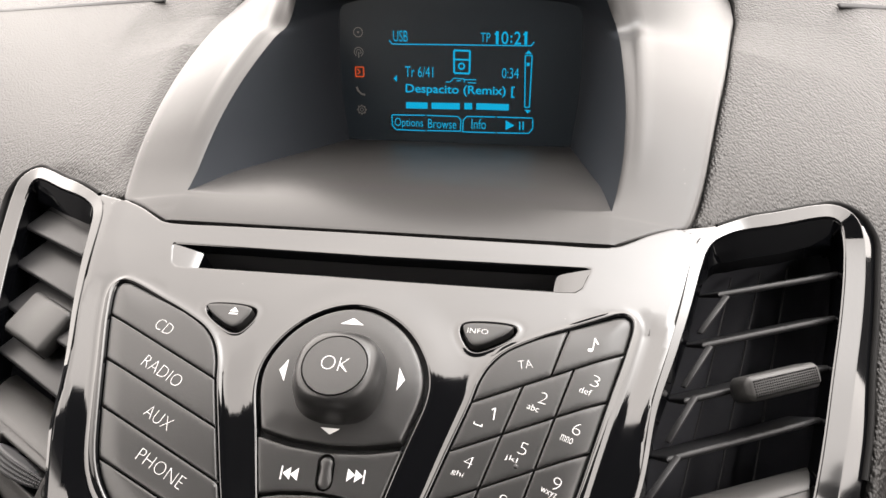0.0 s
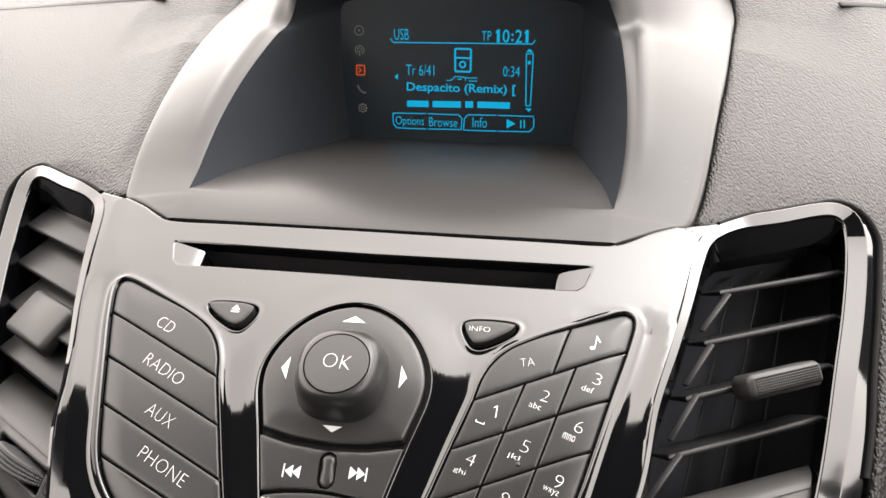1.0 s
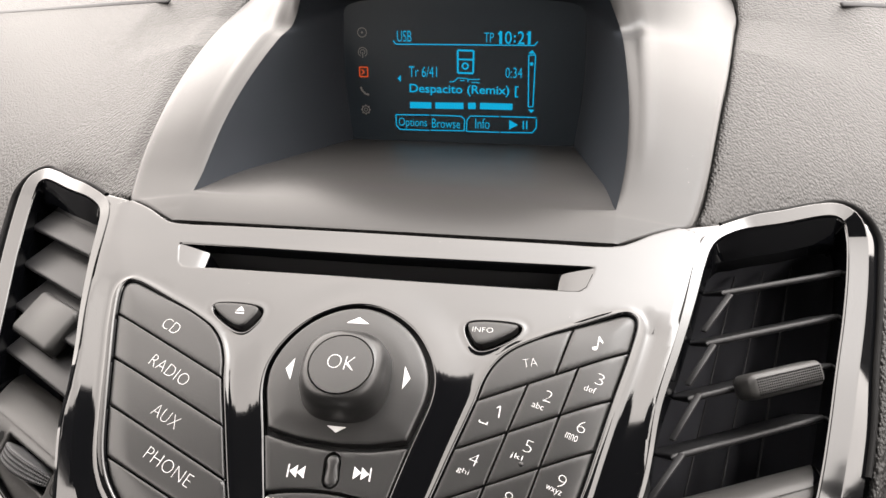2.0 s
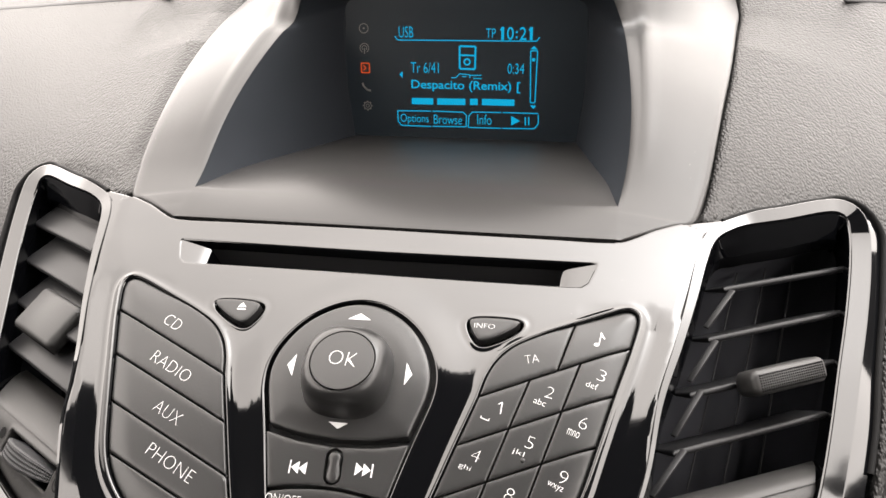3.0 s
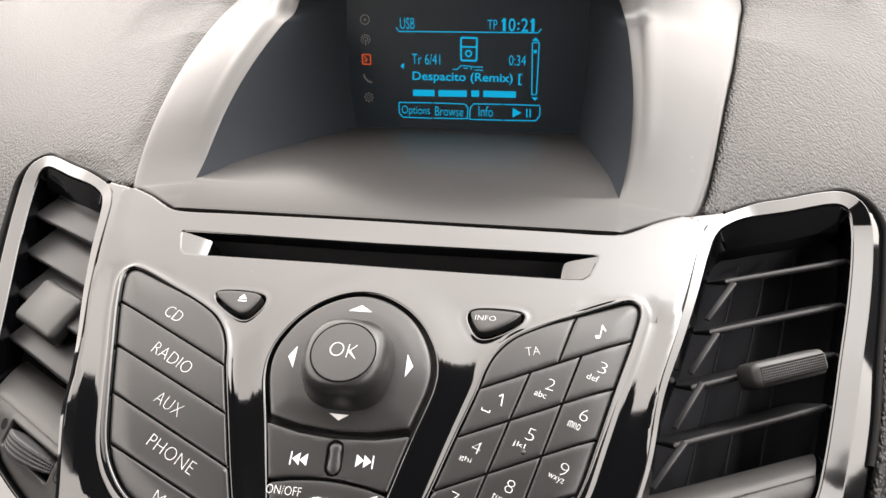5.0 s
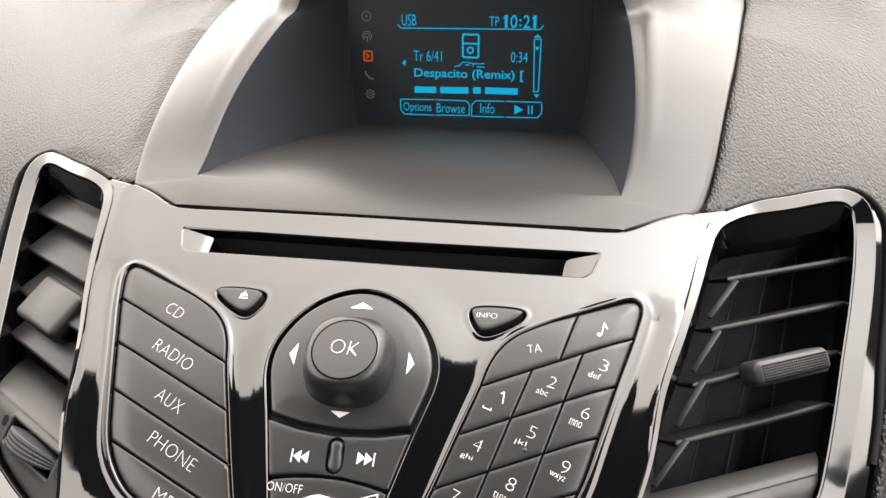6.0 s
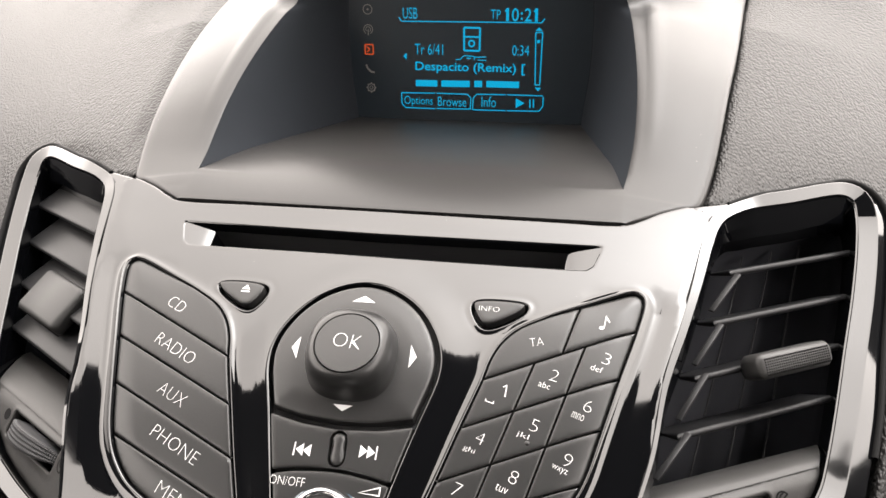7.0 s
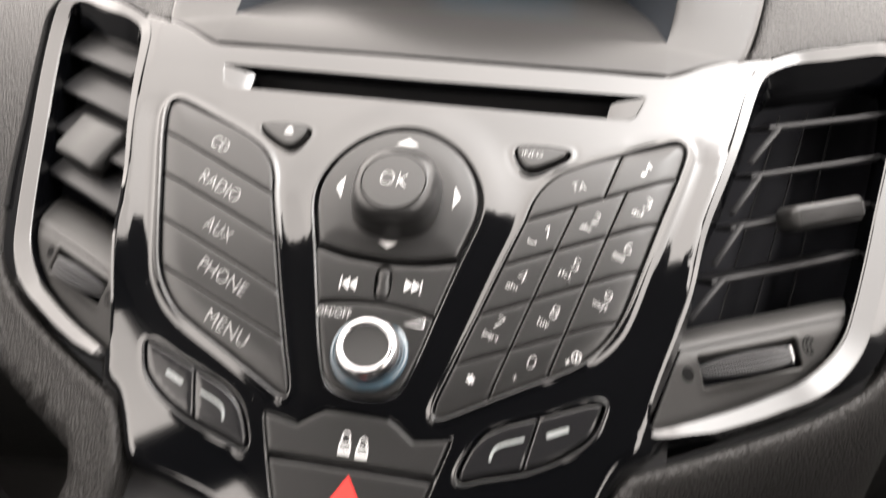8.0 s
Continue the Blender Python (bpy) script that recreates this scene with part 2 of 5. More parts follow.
def sheet(outline, holes, height, step=2.0, rings=(0.3, 0.8), skirt=2.0, hole_skirt=None, true_normals=False):
    """A moulded skin over an outline with holes. height(x, y, d, dh) gives z from the place, the distance to the outline and
    those to each hole; a skirt turns down along every edge."""
    loops = [np.array(outline, float)] + [np.array(h, float) for h in holes]
    pts = [l for l in loops]
    edges, k = [], 0
    for l in loops:
        n = len(l)
        edges += [(k + i, k + (i + 1) % n) for i in range(n)]
        k += n
    extra = []
    for r in rings:
        extra.append(inset(loops[0], r)[::1])
        for h in loops[1:]:
            extra.append(inset(h, -r))
    lo, hi = loops[0].min(0), loops[0].max(0)
    gx, gy = np.meshgrid(np.arange(lo[0], hi[0], step), np.arange(lo[1], hi[1], step))
    gx = gx + (np.arange(gx.shape[0])[:, None] % 2) * step / 2
    grid = np.c_[gx.ravel(), gy.ravel()]

    def keep(q, gap):
        ok = inside(q, loops[0])
        for h in loops[1:]:
            ok &= ~inside(q, h)
        q = q[ok]
        for l in loops:
            q = q[distance(q, l) > gap]
        return q
    add = [keep(e, r * 0.85) for e, r in zip(extra, [r for r in rings for _ in loops])]
    add.append(keep(grid, (rings[-1] if rings else 0) + step * 0.35))
    allp = np.vstack(pts + add)
    res = delaunay_2d_cdt([Vector(p) for p in allp], edges, [], 0, 1e-5)
    v2 = np.array([tuple(v) for v in res[0]])
    tris = np.array([f for f in res[2] if len(f) == 3])
    cen = v2[tris].mean(1)
    ok = inside(cen, loops[0])
    for h in loops[1:]:
        ok &= ~inside(cen, h)
    tris = tris[ok]
    e1, e2 = v2[tris[:, 1]] - v2[tris[:, 0]], v2[tris[:, 2]] - v2[tris[:, 0]]
    neg = e1[:, 0] * e2[:, 1] - e1[:, 1] * e2[:, 0] < 0
    tris[neg] = tris[neg][:, ::-1]
    z = height(v2[:, 0], v2[:, 1], distance(v2, loops[0]), [distance(v2, h) for h in loops[1:]])
    verts = [(x, y, w) for (x, y), w in zip(v2, z)]
    faces = [[int(i) for i in t] for t in tris]
    # skirts along the open edges
    count = {}
    for t in faces:
        for i in range(3):
            a, b = t[i], t[(i + 1) % 3]
            count[(a, b)] = 1
    rim = [(a, b) for a, b in count if (b, a) not in count]
    low = {}
    deep = skirt if hole_skirt is None else hole_skirt
    if skirt:
        first = distance(v2[[a for a, _ in rim]], loops[0]) < 1e-3 if rim else []
        for (a, b), outer in zip(rim, first):
            for i in (a, b):
                if i not in low:
                    low[i] = len(verts)
                    x, y, w = verts[i]
                    verts.append((x, y, w - (skirt if outer else deep)))
            faces.append([b, a, low[a], low[b]])
    if not true_normals:
        return verts, faces

    def again(q):
        def signed(l, sign):
            d = distance(q, l)
            return np.where(inside(q, l) == (sign > 0), d, -d)
        return height(q[:, 0], q[:, 1], signed(loops[0], 1), [signed(h, -1) for h in loops[1:]])
    e = 0.08
    zx, zy = (again(v2 + [e, 0]) - z) / e, (again(v2 + [0, e]) - z) / e
    return verts, faces, [tuple(Vector((-a, -b, 1)).normalized()) for a, b in zip(zx, zy)]


def loft(rows, closed=False):
    """A skin through rows of points, all of one length."""
    n = len(rows[0])
    verts = [tuple(p) for r in rows for p in r]
    faces = []
    for i in range(len(rows) - 1):
        for j in range(n if closed else n - 1):
            a, b = i * n + j, i * n + (j + 1) % n
            faces.append([a, b, b + n, a + n])
    return verts, faces


def lathe(centre, profile, n=48, power=2.0, up=(0, 0, 1), cap=True):
    """A turned body, by radius and height; a power above 2 squares its plan."""
    rows = []
    zax = Vector(up).normalized()
    xax = zax.orthogonal() if abs(zax.z) < 0.99 else Vector((1, 0, 0))
    xax = (xax - zax * xax.dot(zax)).normalized()
    yax = zax.cross(xax)
    for r, h, *own in profile:
        ring = []
        power_here = own[0] if own else power
        for k in range(n):
            t = 2 * math.pi * k / n
            c, s = math.cos(t), math.sin(t)
            q = (abs(c) ** power_here + abs(s) ** power_here) ** (-1 / power_here)
            ring.append(tuple(Vector(centre) + xax * (r * q * c) + yax * (r * q * s) + zax * h))
        rows.append(ring)
    v, f = loft(rows, closed=True)
    if cap:
        f.append([len(v) - n + k for k in range(n)])
    return v, f


def box(a, b, w, h, out, bevel=0.6):
    """A rounded bar from a to b: w across, along the direction out, and h thick."""
    a, b, out = Vector(a), Vector(b), Vector(out).normalized()
    ax = (b - a).normalized()
    out = (out - ax * out.dot(ax)).normalized()
    side = ax.cross(out)
    r = min(bevel, w / 2.01, h / 2.01)
    sec = []
    for cx, cy, t0 in ((w / 2 - r, h / 2 - r, 0), (-w / 2 + r, h / 2 - r, 90), (-w / 2 + r, -h / 2 + r, 180), (w / 2 - r, -h / 2 + r, 270)):
        for k in range(4):
            t = radians(t0 + 30 * k)
            sec.append((cx + r * math.cos(t), cy + r * math.sin(t)))
    L = (b - a).length
    rows = []
    for s, k in ((0, 0.0), (0.3 * r, 0.6), (r, 1.0), (L - r, 1.0), (L - 0.3 * r, 0.6), (L, 0.0)):
        cut = (1 - k) * r
        rows.append([tuple(a + ax * s + out * (u * (1 - 2 * cut / w)) + side * (v * (1 - 2 * cut / h))) for u, v in sec])
    v, f = loft(rows, closed=True)
    n = len(sec)
    f.append([k for k in range(n)][::-1])
    f.append([len(v) - n + k for k in range(n)])
    return v, f


def letters(text, centre, width, height, turn=0.0, bold=0.0, shear=0.0):
    """Flat lettering fitted to a width and height: 2D points and faces."""
    cu = bpy.data.curves.new("lettering", "FONT")
    cu.body, cu.offset, cu.resolution_u, cu.shear = text, bold - 0.027, 3, shear
    ob = new("lettering", cu)
    dg = bpy.context.evaluated_depsgraph_get()
    me = bpy.data.meshes.new_from_object(ob.evaluated_get(dg))
    v = np.array([tuple(p.co)[:2] for p in me.vertices])
    f = [list(p.vertices) for p in me.polygons]
    bpy.data.objects.remove(ob)
    bpy.data.curves.remove(cu)
    bpy.data.meshes.remove(me)
    lo, hi = v.min(0), v.max(0)
    v = (v - (lo + hi) / 2) / (hi - lo) * np.array([width, height])
    c, s = math.cos(radians(turn)), math.sin(radians(turn))
    v = v @ np.array([[c, s], [-s, c]]) + np.array(centre)
    return [tuple(p) for p in v], f


def shapes(*polys):
    """Flat plain shapes, one polygon each."""
    verts, faces = [], []
    for p in polys:
        k = len(verts)
        verts += [tuple(q) for q in p]
        faces.append(list(range(k, k + len(p))))
    return verts, faces


def bar(a, b, w):
    a, b = np.array(a, float), np.array(b, float)
    d = (b - a) / max(np.linalg.norm(b - a), 1e-9)
    n = np.array([-d[1], d[0]]) * w / 2
    return [tuple(a - n), tuple(b - n), tuple(b + n), tuple(a + n)]


def ring2d(c, r, w, n=24, t0=0, t1=360):
    verts, faces = [], []
    for k in range(n + 1):
        t = radians(t0 + (t1 - t0) * k / n)
        for q in (r - w / 2, r + w / 2):
            verts.append((c[0] + q * math.cos(t), c[1] + q * math.sin(t)))
    for k in range(n):
        faces.append([2 * k, 2 * k + 1, 2 * k + 3, 2 * k + 2])
    return verts, faces


def lay(flat, height, fine=2.0):
    """Lay flat shapes upon a surface z = height(x, y)."""
    v, f = flat
    tris = []
    for q in f:
        p = [np.array(v[i], float) for i in q]
        turn = sum(p[i][0] * p[(i + 1) % len(p)][1] - p[(i + 1) % len(p)][0] * p[i][1] for i in range(len(p)))
        p = p if turn > 0 else p[::-1]
        tris += [(p[0], p[i], p[i + 1]) for i in range(1, len(p) - 1)]
    out = []
    while tris:
        a, b, c = tris.pop()
        if max(np.linalg.norm(a - b), np.linalg.norm(b - c), np.linalg.norm(c - a)) > fine:
            ab, bc, ca = (a + b) / 2, (b + c) / 2, (c + a) / 2
            tris += [(a, ab, ca), (ab, b, bc), (ca, bc, c), (ab, bc, ca)]
        else:
            out.append((a, b, c))
    verts = [(x, y, height(x, y)) for t in out for x, y in t]
    return verts, [[3 * i, 3 * i + 1, 3 * i + 2] for i in range(len(out))]


# ------------------------------------------------------------------ the moulded surfaces (mm, fascia frame)
def plate_z(x, y):
    return 2.5 - 0.0013 * (y + 40) ** 2


def vent_z(x, y):
    return -2 - 0.5 * (np.abs(x) - 118) + 0.18 * (y - 17.6)


def smin(a, b, k):
    h = np.clip(0.5 + 0.5 * (b - a) / k, 0, 1)
    return b * (1 - h) + a * h - k * h * (1 - h)


VN = Vector((0.5, -0.18, 1)).normalized()      # outward from the vent on the right-hand side


# ------------------------------------------------------------------ outlines on the fascia
PAD = [(89.3, -22), (88.8, -19.8), (87, -18.5), (84.5, -18.7), (70, -24.9), (59, -30.0), (50.7, -35), (46.3, -40), (43.6, -45.8),
       (41.8, -53), (36.9, -68.6), (31.8, -85.2), (26.8, -101), (22.7, -114.8), (23.2, -116.3), (25, -116.2), (33.5, -111.8), (46, -105),
       (57, -99.2), (63.5, -95.2), (68, -90.6), (71.2, -86), (74.2, -79.5), (78.4, -64.6), (82.7, -48.5), (87.3, -32)]
SHIELD = mirror([(0, -22), (7, -23.2), (13.5, -26.3), (19, -30.7), (23.5, -36.5), (26.6, -43), (27.8, -49), (27.4, -55), (25.6, -62),
                 (23.6, -69), (18.7, -88), (16.2, -98), (12.8, -108.5), (11, -111.3), (7, -113.4), (0, -114.2)])
TRI = [(53, -26.4), (51.5, -25.3), (37.5, -25.3), (35.3, -26.6), (35.4, -29), (38.6, -34.2), (40.5, -35), (43.5, -34.3), (51.8, -28.8)]
SLOT = mirror([(0, -1.0), (74.8, -0.4), (74.6, -2.2), (72.5, -8.5), (70.5, -10.2), (66, -10.5), (0, -10.4)])
POD = [(71.2, -109.6), (71.6, -106.6), (69.4, -105.9), (57, -110.6), (42.8, -116.2), (37.2, -120.2), (33.8, -126), (32.2, -132.3),
       (33.5, -133.4), (39, -131.6), (53, -127.2), (63.8, -120.8), (69.2, -115.4)]
LOCK = mirror([(0, -118.6), (10, -118.9), (13.2, -120.6), (18, -123.9), (29, -121.9), (28.6, -124), (25.6, -134.5), (21.5, -148), (19, -158), (0, -159)])
OPENING = [(97.3, -49.6), (103.1, -29.5), (107.5, -13), (111.6, 4.6), (113.6, 11.2), (116.2, 15.8), (120.6, 19.6), (138.8, 29.3),
           (159.5, 40), (162.7, 39.4), (163.8, 34), (163.4, 23.5), (160.9, 4.8), (156.6, -18), (152.9, -37.9), (149.4, -54), (146.5, -64),
           (141.5, -72.5), (132.2, -82.6), (121, -90.5), (110.5, -97), (90.1, -108), (86, -110), (84.7, -107.5), (93.9, -71)]
TOP_EDGE = [(0, 9.8), (60, 9.5), (76, 9.3), (83, 10.0), (88, 12.4), (94, 16), (105.5, 20.8), (116, 24.3)]
FOOT = [(86.5, -117.6), (79, -122.5), (75.5, -129), (71, -140.5), (67.5, -143.2), (54.7, -146.5), (42, -150.5), (33, -156), (28, -166), (0, -168)]
OUTER = mirror(TOP_EDGE + [(139, 34.6), (162, 46), (169, 48.6), (174, 46.8), (176.2, 41), (175.8, 30), (173.6, 8), (170.6, -12), (167.5, -36), (163.8, -56),
                           (160.5, -67), (154.5, -75.5), (138.5, -88.3), (121, -99), (96, -112.6)] + FOOT)
PLATE = mirror(TOP_EDGE + [(139, 33.2), (160, 43.6), (165.5, 43.3), (167, 36), (166.4, 23), (163.8, 4), (159.6, -18), (155.8, -38), (152.2, -55), (149, -65.5),
                           (143.5, -74.8), (133.8, -85), (122, -93.2), (111.5, -99.8), (92, -110.5)] + FOOT)

# ------------------------------------------------------------------ gloss fascia
holes2d = [rounded(PAD, 1.2), rounded(flip(PAD), 1.2), rounded(SHIELD, 1.2), rounded(TRI, 0.7), rounded(flip(TRI), 0.7), resample(SLOT, 1.5),
           rounded(POD, 1.0), rounded(flip(POD), 1.0), resample(LOCK, 1.2), rounded(OPENING, 0.9), rounded(flip(OPENING), 0.9)]


def soft(v, xs, ys, blur=0.45):
    """A profile through a few heights, with its corners rounded."""
    t = np.arange(xs[0] - 2, xs[-1] + 2, 0.03)
    k = np.hanning(2 * int(blur / 0.03) + 1)
    h = np.interp(t, xs, ys)
    n = len(k) // 2
    h = np.convolve(np.r_[[h[0]] * n, h, [h[-1]] * n], k / k.sum(), "valid")
    return np.interp(v, t, h)


def fascia_height(x, y, d, dh, cut=1.0):
    ax = np.abs(x)
    edge = 110.6 + 0.268 * y + 6 * np.clip((-60 - y) / 25, 0, 1) - 3 * np.clip((-92 - y) / 10, 0, 1)      # where the plate bends over to the vents
    crease = np.interp(y, [-66, -17.7, 15, 26], [94.6, 100.3, 106.3, 108.6])      # a narrow facet beside the vents, dying out downwards
    flank = plate_z(x, y) - 0.14 * np.clip(ax - crease, 0, 12)
    w = np.clip((ax - edge + 2) / 8, 0, 1)
    w = w * w * (3 - 2 * w) * np.clip((y + 127) / 12, 0, 1)
    z = flank * (1 - w) + smin(flank, vent_z(x, y), 0.5) * w
    z = z + 0.36 * (1 + np.cos(np.pi * np.clip(dh[2] / 14, 0, 1)))      # low boss round the navigation pad
    outer = np.clip((ax - 57 - 0.28 * (y + 65)) / 12, 0, 1) * np.clip((y + 100) / 14, 0, 1) * np.clip((-16 - y) / 9, 0, 1)
    for k in (0, 1):                                      # raised beads round the two button fields, fuller on their outer side
        z = z + (1 - outer) * 0.75 * soft(dh[k], [0, 0.25, 0.6, 0.95, 2.7, 4.0], [-0.5, 0.45, 0.95, 1.0, 0.1, 0])
        z = z + outer * soft(dh[k], [0, 0.25, 0.6, 0.95, 2.9, 4.2, 6.0, 11], [-0.5, 0.45, 0.95, 1.0, -0.75, -1.0, -0.9, 0])
    z = z + soft(dh[2], [0, 0.25, 0.6, 1.1], [-0.35, -0.05, 0.0, 0], 0.2)
    for k in (3, 4):
        z = z + soft(dh[k], [0, 0.3, 0.8, 1.3, 2.2, 3.4], [-0.9, 0.0, 0.12, 0.02, -0.06, 0], 0.3)
    z = z + soft(dh[5], [0, 0.4, 0.9], [-0.35, -0.05, 0], 0.25)
    for k in (6, 7):
        z = z + soft(dh[k], [0, 0.3, 0.7, 1.8], [-0.6, 0.1, 0.34, 0], 0.3)
    z = z + soft(dh[8], [0, 0.4, 0.9], [-0.4, -0.05, 0], 0.25)
    wedge = np.interp(y, [-105, -60, 15], [1.0, 1.5, 4.4]) + 12 * np.maximum(np.clip((ax - edge - 4) / 4, 0, 1), np.clip((y - 17) / 4, 0, 1))
    for k in (9, 10):                                     # sunk under the rims of the air vents
        z = z - cut * 1.6 * (1 - np.clip((dh[k] - wedge + 1.1) / 0.9, 0, 1))
    if not cut:
        return z
    foot = np.clip((-y - 106) / 8, 0, 1)                  # the lower corners have a fuller edge
    return z + (1 - foot) * soft(d, [0, 0.25, 0.6], [-0.5, -0.12, 0], 0.25) + foot * soft(d, [0, 0.8, 1.8, 3.2], [-2.6, -1.1, -0.25, 0], 0.3)


fascia = structure("fascia", sheet(rounded(PLATE, 1.5), holes2d, fascia_height, 1.4, (0.25, 0.6, 1.1, 1.8, 2.9, 4.2, 5.3, 6.6), 4.0, 5.0, True), GLOSS,
                   "glossy piano black plastic centre console fascia with rounded openings", "dashboard fascia", sharp=38, centre=(0, -50, 0))


# ------------------------------------------------------------------ faceted rims of the air vents
def hits(p, m, loop, far):
    """How far along m from p an outline is met."""
    a = np.array(loop, float)
    e = np.roll(a, -1, 0) - a
    den = m[0] * e[:, 1] - m[1] * e[:, 0]
    den = np.where(np.abs(den) < 1e-9, 1e-9, den)
    q = a - p
    t, u = (q[:, 0] * e[:, 1] - q[:, 1] * e[:, 0]) / den, (q[:, 0] * m[1] - q[:, 1] * m[0]) / den
    ok = (t > 0.5) & (u >= 0) & (u <= 1)
    return min(far, t[ok].min()) if ok.any() else far


def smooth_ring(v, n):
    k = np.hanning(2 * n + 3)
    return np.convolve(np.r_[v[-n - 1:], v, v[:n + 1]], k / k.sum(), "valid")


def vent_rim(s, name):
    o = rounded(OPENING, 0.4)
    o = np.vstack([o, o[:1]])
    run = np.r_[0, np.cumsum(np.linalg.norm(np.diff(o, axis=0), axis=1))]
    even = np.linspace(0, run[-1], 441)[:-1]
    o = np.c_[np.interp(even, run, o[:, 0]), np.interp(even, run, o[:, 1])]
    m = o - inset(o, 1.0)                                 # points away from the opening
    m = np.c_[smooth_ring(m[:, 0], 2), smooth_ring(m[:, 1], 2)]
    m /= np.linalg.norm(m, axis=1, keepdims=True)
    edge = rounded(OUTER, 1.5)
    across = np.array([hits(p, q, edge, 14.0) for p, q in zip(o, m)]) - 0.2
    across = np.where(o[:, 1] < -85, np.minimum(across, np.interp(o[:, 0], [84, 97, 116], [3.4, 4.4, 14])), across)
    over = np.clip((m[:, 1] - 0.25) / 0.5, 0, 1) * np.clip((0.5 - m[:, 0]) / 0.4, 0, 1)
    across = across + (4.9 - across) * over
    inner = (m[:, 0] < -0.75) & (o[:, 0] < 121)
    wedge = np.interp(o[:, 1], [-105, -60, 15], [1.0, 1.5, 4.4])
    flank = smooth_ring(inner.astype(float), 8)
    sidew = smooth_ring(np.clip((m[:, 0] - 0.6) / 0.1, 0, 1), 4)
    down = smooth_ring(np.clip(-m[:, 1] * 4, -1, 1), 6)
    full = smooth_ring(np.where(inner, wedge, across), 9)              # out to the edge of the moulding
    band = 4.0 + 3.4 * np.clip((m[:, 0] - 0.35) / 0.4, 0, 1) + 1.1 * np.clip(m[:, 1], 0, 1)
    face = smooth_ring(np.where(inner, wedge, np.minimum(across - 0.4, band)), 9)
    collar = 0.6 + 6.5 * smooth_ring(np.clip(m[:, 1], 0, 1) ** 1.5, 4)        # the sloping reveal under the top of the rim
    def skin_at(q):
        return fascia_height(q[:, 0], q[:, 1], distance(q, edge), [distance(q, h) for h in holes2d], 0)
    below = smooth_ring(np.clip((-m[:, 1] - 0.3) * 3, 0, 1) * np.clip((0.66 - m[:, 0]) * 10, 0, 1) * (o[:, 0] > 88), 5)
    low = skin_at(o) - 0.25 - 1.5 * sidew - 0.8 * below
    skin = skin_at(o + m * face[:, None])
    around = skin + 0.05 + 0.35 * flank + 1.7 * sidew + (1 - sidew) * (1 - flank) * (0.2 + np.where(down > 0, 0.5, 0.15) * down) + 0.5 * below
    tip = np.clip(1.4 - np.hypot(o[:, 0] - 86, o[:, 1] + 108) / 6, 0, 1)       # the lower corner runs out softly into the fascia
    low, high = (smooth_ring(v, n) * (1 - tip) + smooth_ring(v, 10) * tip for v, n in ((low, 5), (around, 7)))
    low = low + 0.7 * flank * (high - 0.3 - low)          # nearly level beside the fascia
    rows = []
    for deep, share in ((-16.0, 1.0), (-9.0, 1.0), (-5.0, 0.55)):
        q = o - m * (collar * share)[:, None]
        rows.append([(s * a, b, c) for (a, b), c in zip(q, low + deep)])
    for u, wide, drop in ((0.0, face, -1.1), (0.06, face, -0.35), (0.12, face, 0.0), (0.95, face, 0.0), (1.0, face, -0.12), (1.0, full, -4.0), (1.0, full, -9.0)):
        q = o + m * (wide * u)[:, None]
        f = np.clip((u - 0.1) / 0.84, 0, 1)
        z = low + (high - low) * f + drop * (1 - 0.85 * flank if u == 1.0 and drop > -7 else 1)
        rows.append([(s * a, b, c) for (a, b), c in zip(q, z)])
    # dark strip as the shade between rim and dashboard skin, not along the inner side
    keep = [k for k in range(len(o)) if flank[k] < 0.02 and (o[k, 1] > 22 or o[k, 0] > 120) and o[k, 1] > -48]
    gap = max(range(len(keep)), key=lambda k: (keep[k] - keep[k - 1]) % len(o))
    keep = keep[gap:] + keep[:gap]
    seal = []
    for k in keep:
        line = []
        sink = 1.7 * min(1, max(0, (full[k] - face[k]) / 4))
        for t, dz in ((-0.3, -2.0), (0.0, -1.3), (0.6, -0.85), (1.2, -0.9), (1.8, -1.6), (2.1, -7.0)):
            q = o[k] + m[k] * (full[k] + t)
            line.append((s * q[0], q[1], high[k] + dz - sink))
        seal.append(line)
    v, f = loft(seal)
    structure(name.replace("trim_3", "trim_5").replace("trim_4", "trim_6"), (v, f if s < 0 else [q[::-1] for q in f]), RUBBER, "dark strip standing in for the shadow gap round the vent rim", "seal",
              centre=(s * 130, -30, -10))
    v, f = loft(rows, closed=True)
    return structure(name, (v, f if s > 0 else [q[::-1] for q in f]), GLOSS, "glossy black faceted rim round the air vent", "vent rim", sharp=7, centre=(s * 130, -30, -10))


vent_rim(-1, "trim_3")
vent_rim(1, "trim_4")


# ------------------------------------------------------------------ buttons
def key_height(dish=0.0, top=1.0, roll=None):
    def f(x, y, d, dh):
        if roll is not None:                              # the field rolls off towards its outer and lower sides
            top_here = top - roll_off(x, y)
            return plate_z(x, y) + top_here + np.interp(d, [0, 0.12, 0.4, 0.85], [-0.5, -0.3, -0.1, 0])
        return plate_z(x, y) + top + np.interp(d, [0, 0.12, 0.4, 0.85], [-0.5, -0.3, -0.1, 0]) - dish * np.minimum(d, 6) / 6
    return f


ROLL = [(59, -30.0), (70, -24.9), (84.5, -18.7), (87, -18.5), (88.8, -19.8), (89.3, -22), (87.3, -32), (82.7, -48.5), (78.4, -64.6), (74.2, -79.5), (71.2, -86),
        (68, -90.6), (63.5, -95.2), (57, -99.2), (46, -105), (33.5, -111.8), (25, -116.2)]
ROLL_LOOP = np.array(ROLL + ROLL[-2:0:-1], float)


